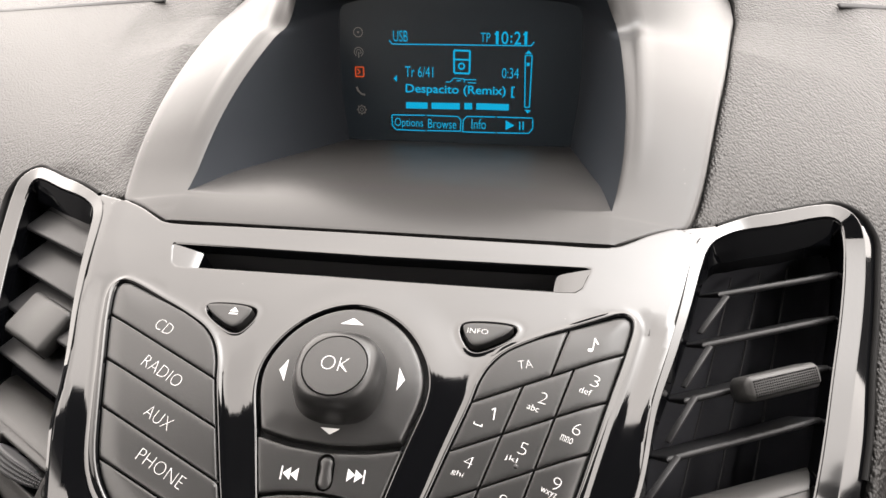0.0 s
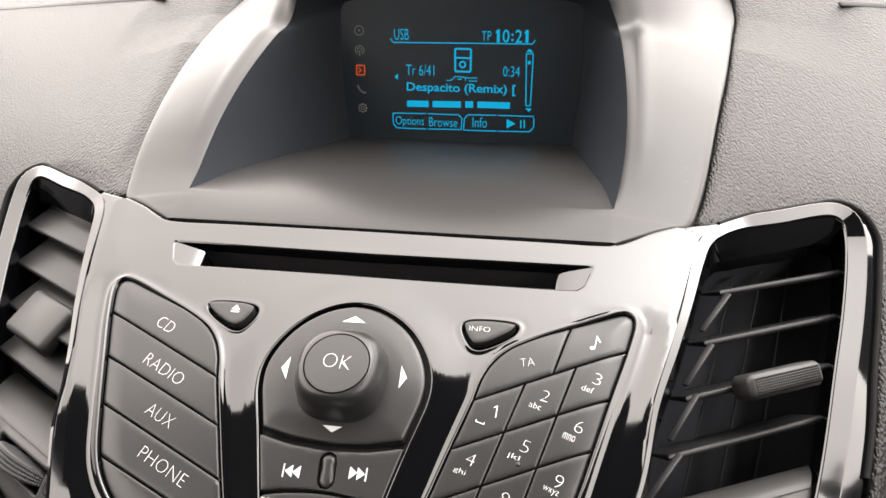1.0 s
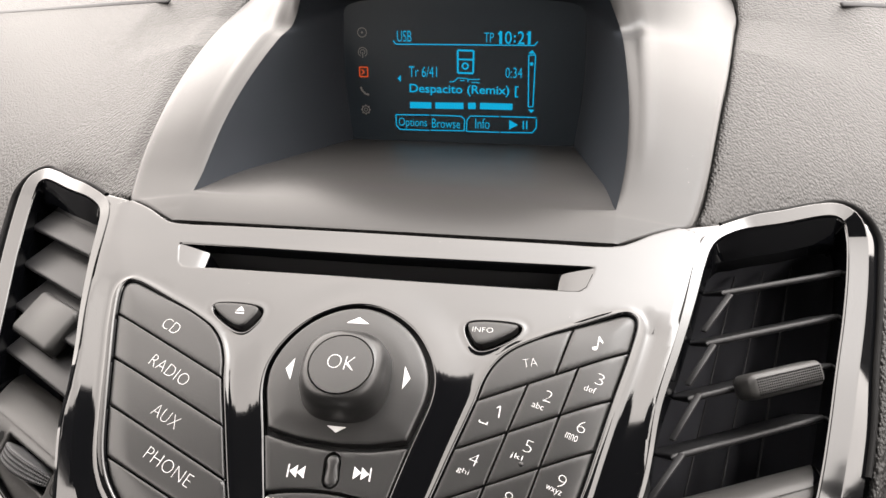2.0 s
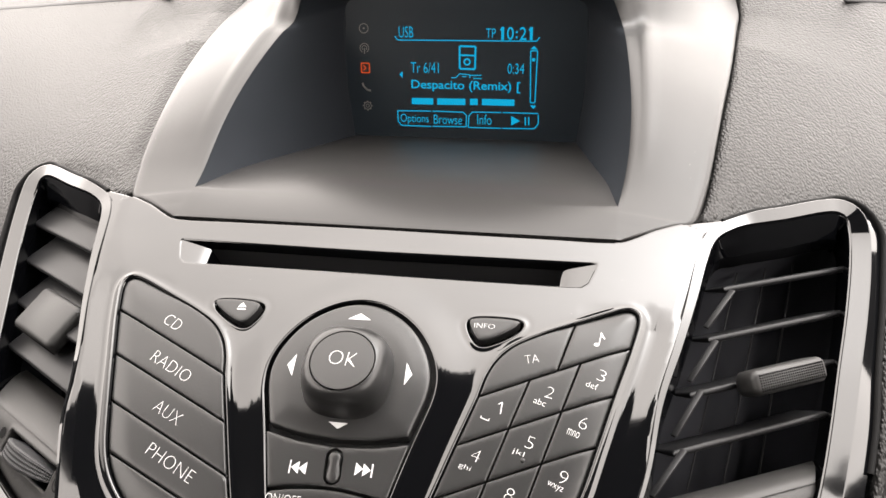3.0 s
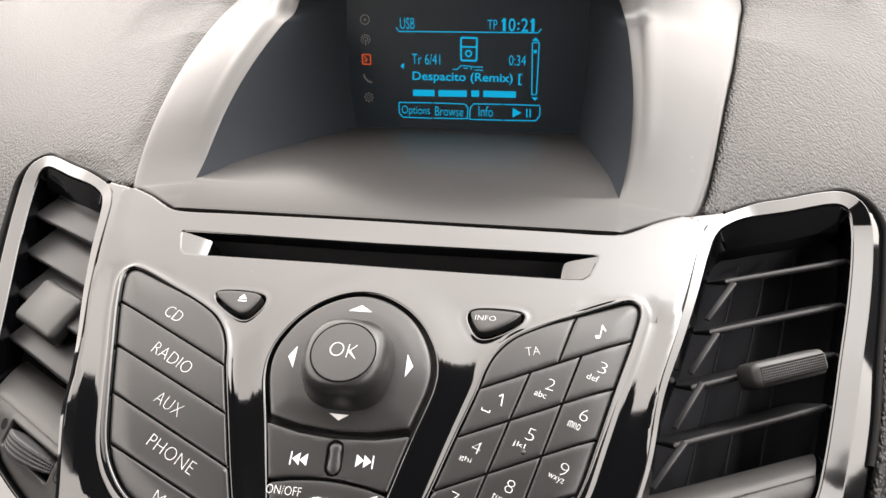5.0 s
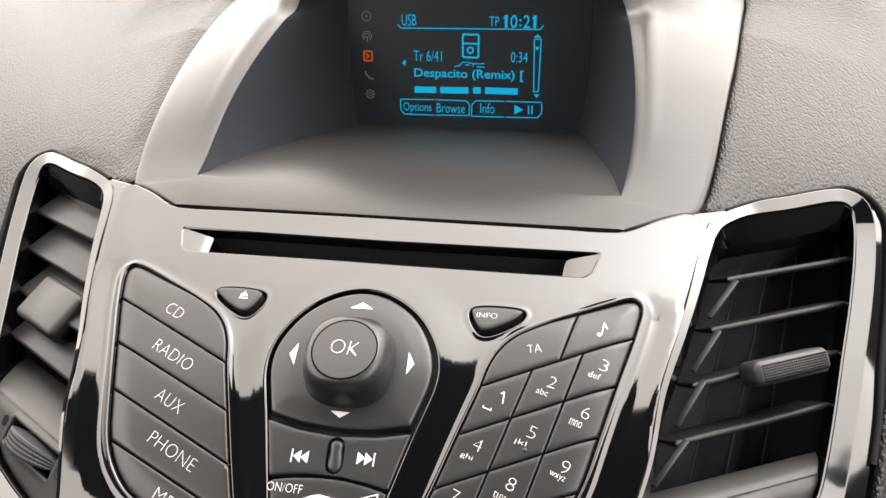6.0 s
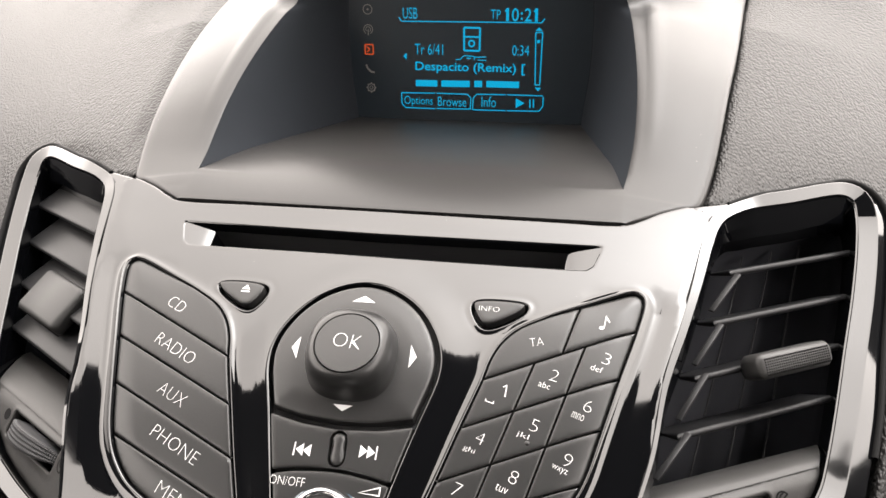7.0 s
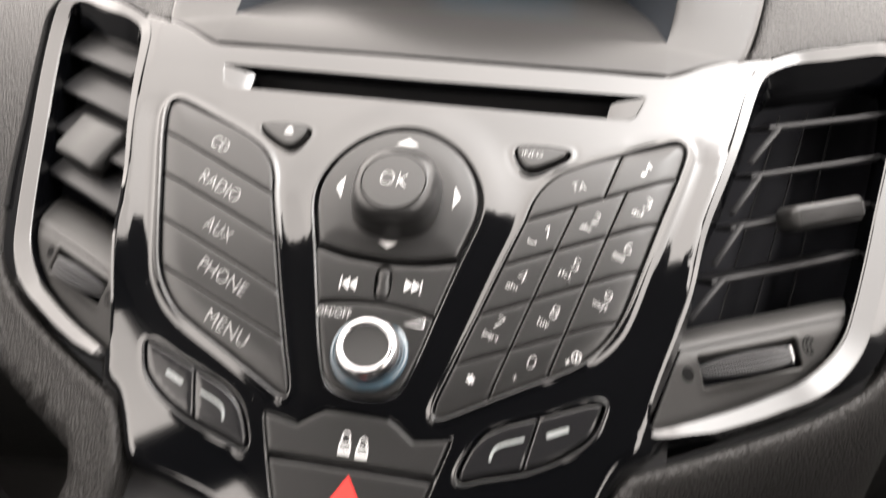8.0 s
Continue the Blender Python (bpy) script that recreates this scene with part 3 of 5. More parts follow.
def roll_off(x, y):
    """How far the button fields bend down near their outer and lower sides."""
    q = np.c_[np.abs(np.atleast_1d(x)), np.atleast_1d(y)]
    t = np.clip(1 - distance(q, ROLL_LOOP) / 8.0, 0, 1)
    fade = np.clip((q[:, 0] - 56 + 1.2 * np.maximum(0, -38 - q[:, 1])) / 26, 0, 1)
    out = 1.5 * t * t * fade * fade * (3 - 2 * fade)
    return out if np.ndim(x) else float(out[0])


def button(name, outline, label, category, group, gap=0.27, top=1.15, mat=SATIN, step=1.6, dish=0.0, roll=None, holes=()):
    o = inset(resample(outline, 1.0), gap)
    c = o.mean(0)
    ob = thing(name, (c[0], c[1], float(plate_z(c[0], c[1]))), label, category, group)
    cap = part("cap", sheet(o, list(holes), key_height(dish, top, roll), step, (0.12, 0.4, 0.85), 3.5), mat, ob, sharp=22)
    return ob, cap


def printed(parent, flat, label="white printed lettering", lift=0.10, mat=PRINT, height=None, name="lettering"):
    h = height or (lambda x, y: float(plate_z(x, y)) + 1.15 + lift - (roll_off(x, y) if abs(x) > 30 and "_button" in parent.name and "call" not in parent.name else 0))
    return part(name, lay(flat, h), mat, parent, label, smooth=False)


def well(outline, name, depth=5.0):
    """The dark floor under a field of buttons."""
    o = inset(rounded(outline, 2.0), -1.5)
    v = [(x, y, float(plate_z(x, y)) - depth) for x, y in o]
    structure(name, (v, [list(range(len(v)))]), BLACK, "matt black recess behind the buttons", "recess", smooth=False, centre=(o[:, 0].mean(), o[:, 1].mean(), -depth))


for nm, o in (("recess_1", PAD), ("recess_2", flip(PAD)), ("recess_3", SHIELD), ("recess_4", POD), ("recess_5", flip(POD)), ("recess_6", LOCK),
              ("recess_7", TRI), ("recess_8", flip(TRI))):
    well(o, nm)

ROWS = [((42, -52.7), (87.1, -32)), ((37, -68.6), (82.6, -48.4)), ((31.8, -85.2), (78.3, -64.7)), ((26.8, -100.9), (73.6, -81.2))]
field = [tuple(p) for p in rounded(PAD, 1.0)]


def row_cells(poly):
    """The five rows of a button field, top first. Row lines run from the inner to the outer side."""
    cells, rest = [], poly
    for a, b in ROWS:
        cells.append(clip(rest, a, b))
        rest = clip(rest, b, a)
    return cells + [rest]


rows_right = row_cells(field)
MODE = [("CD", (-65.0, -35.9), 6.8), ("RADIO", (-60.3, -51.9), 16.4), ("AUX", (-56.6, -67.4), 10.6), ("PHONE", (-51.0, -83.0), 18.6), ("MENU", (-45.9, -99.1), 16.0)]
for (word, c, w), cell in zip(MODE, rows_right):
    ob, cap = button("mode_button", flip(cell), "satin black plastic radio button lettered %s in white" % word, "button", "mode buttons", roll=True, step=1.0)
    printed(ob, letters(word, c, w, 4.0, -24.6, -0.003))


def columns(cell, cuts):
    out, rest = [], cell
    for a, b in cuts:                 # cuts run downwards; what lies on the inner side comes first
        out.append(clip(rest, b, a))
        rest = clip(rest, a, b)
    return out + [rest]


def along(r, f):
    (ax, ay), (bx, by) = ROWS[r]
    return (ax + (bx - ax) * f, ay + (by - ay) * f)


third = [(along(0, 1 / 3), along(3, 1 / 3)), (along(0, 2 / 3), along(3, 2 / 3))]
cells = columns(rows_right[0], [((69.3, -26.3), (65.3, -41.6))])
for r in rows_right[1:]:
    cells += columns(r, third)
PADKEYS = [("TA", "", 4.6, 3.0, 12), ("", "", 0, 0, 0), ("1", "", 3, 4.0, -16), ("2", "abc", 2.55, 4.0, -16), ("3", "def", 2.55, 4.0, -16),
        ("4", "ghi", 2.8, 4.0, -17), ("5", "jkl", 2.55, 4.0, -17), ("6", "mno", 2.55, 4.0, -17), ("7", "pqrs", 2.6, 4.1, -20), ("8", "tuv", 2.6, 4.1, -20),
        ("9", "wxyz", 2.6, 4.1, -20), ("*", "", 2.8, 2.8, -20), ("0", "+", 2.6, 4.1, -20), ("#", "", 3.0, 3.6, -20)]
PLACES = [(57.0, -38.9), (77.4, -30.3), (48.9, -55.9), (63.5, -49.7), (78.7, -42.6), (43.3, -71.2), (58.9, -65.8), (74.1, -58.3), (38.3, -86.7),
          (54.3, -81.5), (69.3, -75.0), (32.2, -104.5), (49.4, -97.2), (62.1, -93.8)]
SUBS = {"abc": (60.7, -52.9), "def": (75.9, -46.1), "ghi": (40.4, -75.0), "jkl": (55.7, -69.2), "mno": (71.3, -61.7), "pqrs": (36.2, -91.3),
        "tuv": (51.2, -85.1), "wxyz": (67.1, -78.0), "+": (45.0, -102.1)}
for (word, sub, w, h, turn), c, cell in zip(PADKEYS, PLACES, cells):
    what = ("marked %s in white" % word) if word not in ("", "*", "#") else "marked with a white symbol"
    ob, cap = button("keypad_button", cell, "satin black plastic keypad button " + what, "button", "keypad buttons", roll=True, step=1.0)
    if word == "1":
        printed(ob, shapes(bar((c[0] + 0.3, c[1] - 2.0), (c[0] + 0.5, c[1] + 1.8), 0.32), bar((c[0] + 0.45, c[1] + 1.75), (c[0] - 0.6, c[1] + 1.1), 0.3)))
    elif word == "*":
        printed(ob, shapes(*[bar((c[0] + 1.35 * math.cos(t), c[1] + 1.35 * math.sin(t)), (c[0] - 1.35 * math.cos(t), c[1] - 1.35 * math.sin(t)), 0.5) for t in (1.3, 2.35, 3.4)]),
                "white printed star", name="symbol")
    elif word == "#":                         # a ringed mark with a small star beside it
        d = (c[0] - 2.4, c[1] - 1.6)
        printed(ob, merge(ring2d(c, 1.35, 0.36, 18), shapes(bar((c[0], c[1] - 1.2), (c[0] + 0.1, c[1] + 1.2), 0.34),
                          *[bar((d[0] + 0.7 * math.cos(t), d[1] + 0.7 * math.sin(t)), (d[0] - 0.7 * math.cos(t), d[1] - 0.7 * math.sin(t)), 0.34) for t in (1.2, 2.8)])),
                "white printed symbols", name="symbol")
    elif word:
        printed(ob, letters(word, c, w * 0.94, h * 0.92, turn, -0.003))
    else:                                     # a quaver
        n = [(c[0] - 0.8 + 0.8 * math.cos(t), c[1] - 1.9 + 0.62 * math.sin(t)) for t in np.linspace(0, 6.0, 14)]
        printed(ob, shapes(n, bar((c[0] - 0.1, c[1] - 1.9), (c[0] + 0.5, c[1] + 2.5), 0.3),
                           [(c[0] + 0.4, c[1] + 2.7), (c[0] + 0.3, c[1] + 1.6), (c[0] + 1.5, c[1] + 0.1), (c[0] + 1.75, c[1] + 0.4), (c[0] + 1.0, c[1] + 1.7)]),
                "white printed note symbol", name="symbol")
    if sub:
        s = SUBS[sub]
        printed(ob, letters(sub, s, 1.15 * len(sub) + 0.2 if sub != "+" else 1.4, 1.9 if sub != "+" else 1.4, turn, 0.013), "small white printed letters", name="small_lettering")
    if word == "1":
        s = (44.7, -59.9)
        printed(ob, shapes(bar((s[0] - 1.3, s[1] + 0.3), (s[0] + 1.2, s[1] - 0.4), 0.27), bar((s[0] - 1.15, s[1] + 0.95), (s[0] - 1.3, s[1] + 0.2), 0.27),
                           bar((s[0] + 1.3, s[1] + 0.35), (s[0] + 1.15, s[1] - 0.5), 0.27)), "white printed space symbol", name="symbol")
    if word == "5":
        s = (57.2, -71.2)
        part("pip", lathe((s[0], s[1], float(plate_z(*s)) + 0.9), [(0.75, 0), (0.7, 0.35), (0.45, 0.6)], 12), SATIN, ob, "raised locating dot")

# ------------------------------------------------------------------ navigation pad, track keys and volume knob
shield = [tuple(p) for p in rounded(SHIELD, 1.0)]
ARC1 = [(-40, -66.2), (-24.5, -68.9), (-18, -70.4), (-12, -71.6), (0, -72.4), (12, -71.6), (18, -70.4), (24.5, -68.9), (40, -66.2)]
ARC2 = [(-40, -92), (-20, -87.6), (-12, -86.0), (-5, -85.3), (0, -85.1), (5, -85.3), (12, -86.2), (20, -88.0), (40, -92)]


TOPLINE, BOTLINE = [(-60, 10), (60, 10)], [(-60, -200), (60, -200)]


def shield_piece(upper, lower):
    poly = []
    keepers = [p for p in shield if np.interp(p[0], *np.array(lower).T) <= p[1] <= np.interp(p[0], *np.array(upper).T)]
    right = sorted([p for p in keepers if p[0] > 0.4], key=lambda a: -a[1])
    left = sorted([p for p in keepers if p[0] < -0.4], key=lambda a: a[1])
    poly += right
    if lower is not BOTLINE:
        poly += [(x, float(np.interp(x, *np.array(lower).T))) for x in np.linspace(right[-1][0], left[0][0], 26)[1:-1]]
    poly += left
    if upper is not TOPLINE:
        poly += [(x, float(np.interp(x, *np.array(upper).T))) for x in np.linspace(left[-1][0], right[0][0], 26)[1:-1]]
    return poly


pad, cap = button("navigation_pad", shield_piece(TOPLINE, ARC1), "satin black four-way navigation pad with white arrows", "button", "",
                  gap=1.8, top=1.6, dish=-0.8)


def pad_z(x, y):
    return float(plate_z(x, y)) + 2.5


for tip, a, b in (((-0.2, -27.9), (-4.2, -30.3), (3.6, -30.2)), ((-20.6, -48.4), (-18.2, -52.2), (-18.3, -44.4)),
                  ((20.5, -48.2), (18.1, -44.2), (18.4, -52)), ((0.2, -67.8), (3.2, -65.8), (-3.0, -65.8))):
    printed(pad, shapes([tip, a, b]), "white printed arrow", height=pad_z, name="arrow")

knob = thing("ok_knob", (0, -51, 3.5), "satin black raised square-rounded OK knob lettered in white", "button")
PROFILE = [(14.7, 0.3), (14.3, 1.6), (14.0, 4.0), (13.7, 6.6), (13.3, 8.9), (12.8, 10.7, 2.6), (12.1, 12.0, 2.45), (11.3, 12.9, 2.25), (10.6, 13.35, 2.08),
           (10.36, 13.42, 2.0), (10.27, 13.32, 2.0), (10.22, 12.2, 2.0)]
bv, bf = lathe((0.1, -49.9, 3.0), PROFILE, 96, 2.7, up=(0, 0.05, 1), cap=False)
lean = np.interp(np.arange(len(bv)) // 96, [2, 8], [0, 1])          # the round cap sits off the middle
bv = [(x + 0.7 * w, y - 1.3 * w, z) for w, (x, y, z) in zip(lean, bv)]
part("body", (bv, bf), SATIN, knob, sharp=40)
part("cap", lathe((0.8, -51.2, 3.0), [(9.9, 12.2), (9.9, 13.48), (9.78, 13.6), (7, 13.7), (3.5, 13.76), (0.5, 13.78)], 72, 2.0, up=(0, 0.05, 1)), SATIN, knob, sharp=30)
printed(knob, letters("OK", (1.0, -50.1), 8.8, 4.7, -4, -0.003), height=lambda x, y: 16.95 - 0.05 * (y + 51.2), name="lettering")

RA, RB = (0.6, -76.0), (0.9, -81.6)


def pill(r):
    """A rounded slot between two points."""
    t = math.atan2(RA[1] - RB[1], RA[0] - RB[0])
    return [(c[0] + r * math.cos(t + q + k * math.pi / 10), c[1] + r * math.sin(t + q + k * math.pi / 10)) for c, q in ((RA, -math.pi / 2), (RB, math.pi / 2)) for k in range(11)]


track, cap = button("track_button", shield_piece(ARC1, ARC2), "satin black track skip rocker with white skip symbols", "button", "", gap=0.5, top=1.15,
                     holes=[pill(2.75)], step=1.2)
for c, s in (((-10.3, -80.2), -1), ((10.6, -78.9), 1)):
    t = [[(c[0] + s * (dx + 2.4), c[1] - 0.08 * dx * s), (c[0] + s * dx, c[1] + 1.9), (c[0] + s * dx, c[1] - 1.9)][::s] for dx in (-2.9, -0.5)]
    printed(track, shapes(*t, bar((c[0] + s * 2.3, c[1] - 2.0), (c[0] + s * 2.3, c[1] + 2.0), 0.42)), "white printed skip symbol", name="symbol")
part("ridge", sheet(pill(2.1), [], lambda x, y, d, dh: plate_z(x, y) + 0.95 + np.interp(d, [0, 0.3, 1.0, 2.1], [-0.5, 0, 0.3, 0.4]), 0.7, (0.3, 0.8), 3.0), SATIN, track,
     "moulded divider ridge", sharp=40)

knobplate, cap = button("knob_panel", shield_piece(ARC2, BOTLINE), "satin black panel round the volume knob", "panel", "", gap=0.5, top=0.8)
printed(knobplate, letters("ON/OFF", (-12.9, -89.7), 11.0, 2.6, 0, 0.01), height=lambda x, y: float(plate_z(x, y)) + 0.87)
c = (12.7, -90.2)
wedge = [(c[0] - 3.6, c[1] - 0.6), (c[0] + 3.2, c[1] - 1.0), (c[0] + 3.2, c[1] + 1.9)]
wi = inset(np.array(wedge), 0.4)
printed(knobplate, (wedge + [tuple(p) for p in wi], [[0, 1, 4, 3], [1, 2, 5, 4], [2, 0, 3, 5]]), "white printed volume wedge",
        height=lambda x, y: float(plate_z(x, y)) + 0.87, name="symbol")
vol = thing("volume_knob", (0.4, -100.5, -1.5), "polished chrome volume knob with a dark centre cap", "knob")
part("halo", lathe((0.4, -100.5, -1.6), [(12.2, 0), (12.0, 0.8), (11.5, 1.3), (10.8, 1.5), (10.3, 1.1)], 64, cap=False), HALO, vol, "clear bluish ring round the base")
part("ring", lathe((0.4, -100.5, -1.6), [(10.2, 0.5), (10.1, 2), (9.7, 4.4), (9.2, 5.7), (8.5, 6.5), (7.7, 6.7), (7.1, 6.4), (6.85, 5.7)], 64, cap=False), CHROME, vol)
part("cap", lathe((0.4, -100.5, -1.6), [(6.83, 5.9), (6.0, 5.85), (3, 5.75), (0.5, 5.72)], 48), SATIN, vol, "dark satin centre")

# ------------------------------------------------------------------ eject and info buttons
def tri_z(x, y):
    return float(plate_z(x, y)) + 2.4


for o, nm, lab in ((flip(TRI), "eject_button", "gloss black triangular eject button with white symbol"), (TRI, "info_button", "gloss black triangular button lettered INFO in white")):
    ob, cap = button(nm, rounded(o, 0.8), lab, "button", "", gap=0.9, top=2.3, mat=SATIN, step=1.0)
    if nm == "eject_button":
        c = (-41.9, -28.4)
        printed(ob, shapes([(c[0], c[1] + 1.5), (c[0] - 1.5, c[1] - 0.3), (c[0] + 1.5, c[1] - 0.3)], bar((c[0] - 1.5, c[1] - 1.1), (c[0] + 1.5, c[1] - 1.1), 0.5)),
                "white printed eject symbol", name="symbol", height=tri_z)
    else:
        printed(ob, letters("INFO", (41.0, -29.1), 6.6, 1.75, 0, 0.004), height=tri_z)

# ------------------------------------------------------------------ disc slot
slot = thing("disc_slot", (0, -6, 0), "black disc slot with scooped glossy ends", "disc slot")
def slot_z(y):
    return float(plate_z(0, y))
for s in (-1, 1):
    v, f, k = [], [], 0
    prof = [(75.2, 0.1), (73, -0.2), (70, -0.7), (67, -1.3), (64.2, -2.0), (63.4, -2.6), (63, -12)]
    for x, z in prof:
        for y in (-0.5 - 2.2 * (75.2 - x) / 12, -6.0, -10.9):
            v.append((s * x, y, slot_z(y) + z - 0.3))
    for i in range(len(prof) - 1):
        for j in (0, 1):
            q = [k + i * 3 + j, k + i * 3 + j + 1, k + i * 3 + j + 4, k + i * 3 + j + 3]
            f.append(q if s < 0 else q[::-1])
    part("scoop", (v, f), GLOSS, slot, "polished scooped slot end", sharp=40)
v = [(x, y, slot_z(y) + z) for z in (-2.5, -30) for x, y in ((-76, 0.4), (76, 0.4), (76, -11.4), (-76, -11.4))]
part("throat", (v, [[0, 1, 5, 4], [1, 2, 6, 5], [2, 3, 7, 6], [3, 0, 4, 7], [4, 5, 6, 7]]), BLACK, slot, "deep black throat", smooth=False)

# ------------------------------------------------------------------ call buttons, lock and hazard switches
pod = [tuple(p) for p in rounded(POD, 0.8)]


def rounded_path(path):
    return [tuple(p) for p in rounded(path, 0.7, False)]


for side in (-1, 1):
    cut_a, cut_b = (53.6, -112), (50.2, -129)
    inlay = [tuple(p) for p in inset(np.array(pod), 0.6)]
    inner, outer = clip(inlay, cut_b, cut_a), clip(inlay, cut_a, cut_b)
    for cell, hook in ((inner, True), (outer, False)):
        cell = flip(cell) if side < 0 else cell
        ob, cap = button("call_button", cell, "gloss black call button with a pale receiver symbol", "button", "call buttons", gap=0.3, top=0.9, mat=PODKEY)
        path = [(41.0, -126.3), (41.3, -124.3), (42.3, -122.6), (44.2, -121.4), (50.0, -119.1)] if hook else [(56.2, -117.4), (62.3, -114.6)]
        path = [(side * x, y) for x, y in (rounded_path(path) if hook else path)]
        flat = shapes(*[bar(p, q, 0.8 if hook else 1.25) for p, q in zip(path[:-1], path[1:])])
        printed(ob, flat, "pale grey printed receiver symbol", mat=PALE, name="symbol", height=lambda x, y: float(plate_z(x, y)) + 0.97)

lock = [tuple(p) for p in resample(LOCK, 1.0)]
lockkey, cap = button("lock_button", clip(lock, (-40, -133.6), (40, -133.6)), "satin black central locking button with two padlock symbols", "button", "", gap=0.6, top=0.8)
for c, lean in (((-2.1, -128.1), 0), ((3.3, -128.5), 1)):
    up = c[1] + 1.5 + (0.9 - 0.7 * lean)
    body = [[(c[0] - 1.9, c[1] - 2.7), (c[0] + 1.9, c[1] - 2.7), (c[0] + 1.9, c[1] - 1.5), (c[0] - 1.9, c[1] - 1.5)]]
    body += [bar(p, q, 0.42) for p, q in (((c[0] - 1.7, c[1] - 1.5), (c[0] - 1.6, c[1] + 0.6)), ((c[0] + 1.7, c[1] - 1.5), (c[0] + 1.6, c[1] + 0.6)), ((c[0] - 1.8, c[1] + 0.5), (c[0] + 1.8, c[1] + 0.5)),
                                              ((c[0] - 1.6, c[1] - 0.5), (c[0] + 1.6, c[1] - 0.5)))]
    printed(lockkey, merge(shapes(*body), shapes(*[bar((c[0] + q, c[1] + 0.6), (c[0] + q, up), 0.42) for q in (-1.2, 1.2)]), ring2d((c[0], up), 1.2, 0.42, 10, 0, 180)),
            "white printed padlock", name="symbol", height=lambda x, y: float(plate_z(x, y)) + 0.87)
hazard, cap = button("hazard_button", clip(lock, (40, -134.6), (-40, -134.6)), "satin black hazard light switch with a red triangle", "button", "", gap=0.6, top=0.8)
printed(hazard, shapes([(0.4, -136.6), (-9.5, -152), (10.3, -152)]), "red warning triangle", mat=RED, name="triangle", height=lambda x, y: float(plate_z(x, y)) + 0.87)


# ------------------------------------------------------------------ air vents
def vent_point(x, y, off, s):
    p = Vector((x, y, float(vent_z(x, y)) + off))
    return Vector((s * p.x, p.y, p.z))


SLATS = [((115.3, -0.7), (164.3, 24.5)), ((109.9, -20.1), (162, 7.1)), ((104, -40.2), (158.3, -11.9)), ((98.9, -59.8), (154.4, -30.9))]


LINKS = [((118.4, -4.4), (111.2, -16.8)), ((112.8, -23.5), (106.1, -36.0)), ((108.1, -41.3), (101.4, -54.4)), ((102.6, -61.2), (95.0, -73.7))]


def louvre(a, b, out, deep, thick):
    """A blade from a to b: a rounded nose, thinning towards its back."""
    a, b, out = Vector(a), Vector(b), Vector(out)
    ax = (b - a).normalized()
    side = ax.cross(out)
    r = thick / 2
    sec = [(deep, 0.25 * r)] + [(r - r * math.cos(t), r * math.sin(t)) for t in np.linspace(math.pi / 2, -math.pi / 2, 9)] + [(deep, -0.25 * r)]
    L = (b - a).length
    rows = []
    for run, k in ((0, 0.5), (0.5, 0.9), (1.2, 1.0), (L - 1.2, 1.0), (L - 0.5, 0.9), (L, 0.5)):
        rows.append([tuple(a + ax * run + out * u + side * (w * k)) for u, w in sec])
    v, f = loft(rows, closed=True)
    m = len(sec)
    return v, f + [list(range(m))[::-1], [len(v) - m + k for k in range(m)]]


def studs(t0, t1, out, side, wide, rows, cols):
    """A grip face of small pyramids between two points."""
    ax = t1 - t0
    verts, faces = [], []
    for r in range(rows):
        for c in range(cols):
            p = t0 + ax * ((c + 0.5) / cols) + side * (wide * ((r + 0.5) / rows - 0.5))
            hx, hy = ax * (0.46 / cols), side * (wide * 0.46 / rows)
            k = len(verts)
            verts += [p - hx - hy, p + hx - hy, p + hx + hy, p - hx + hy, p + out * 0.45]
            faces += [[k, k + 1, k + 4], [k + 1, k + 2, k + 4], [k + 2, k + 3, k + 4], [k + 3, k, k + 4]]
    return verts, faces


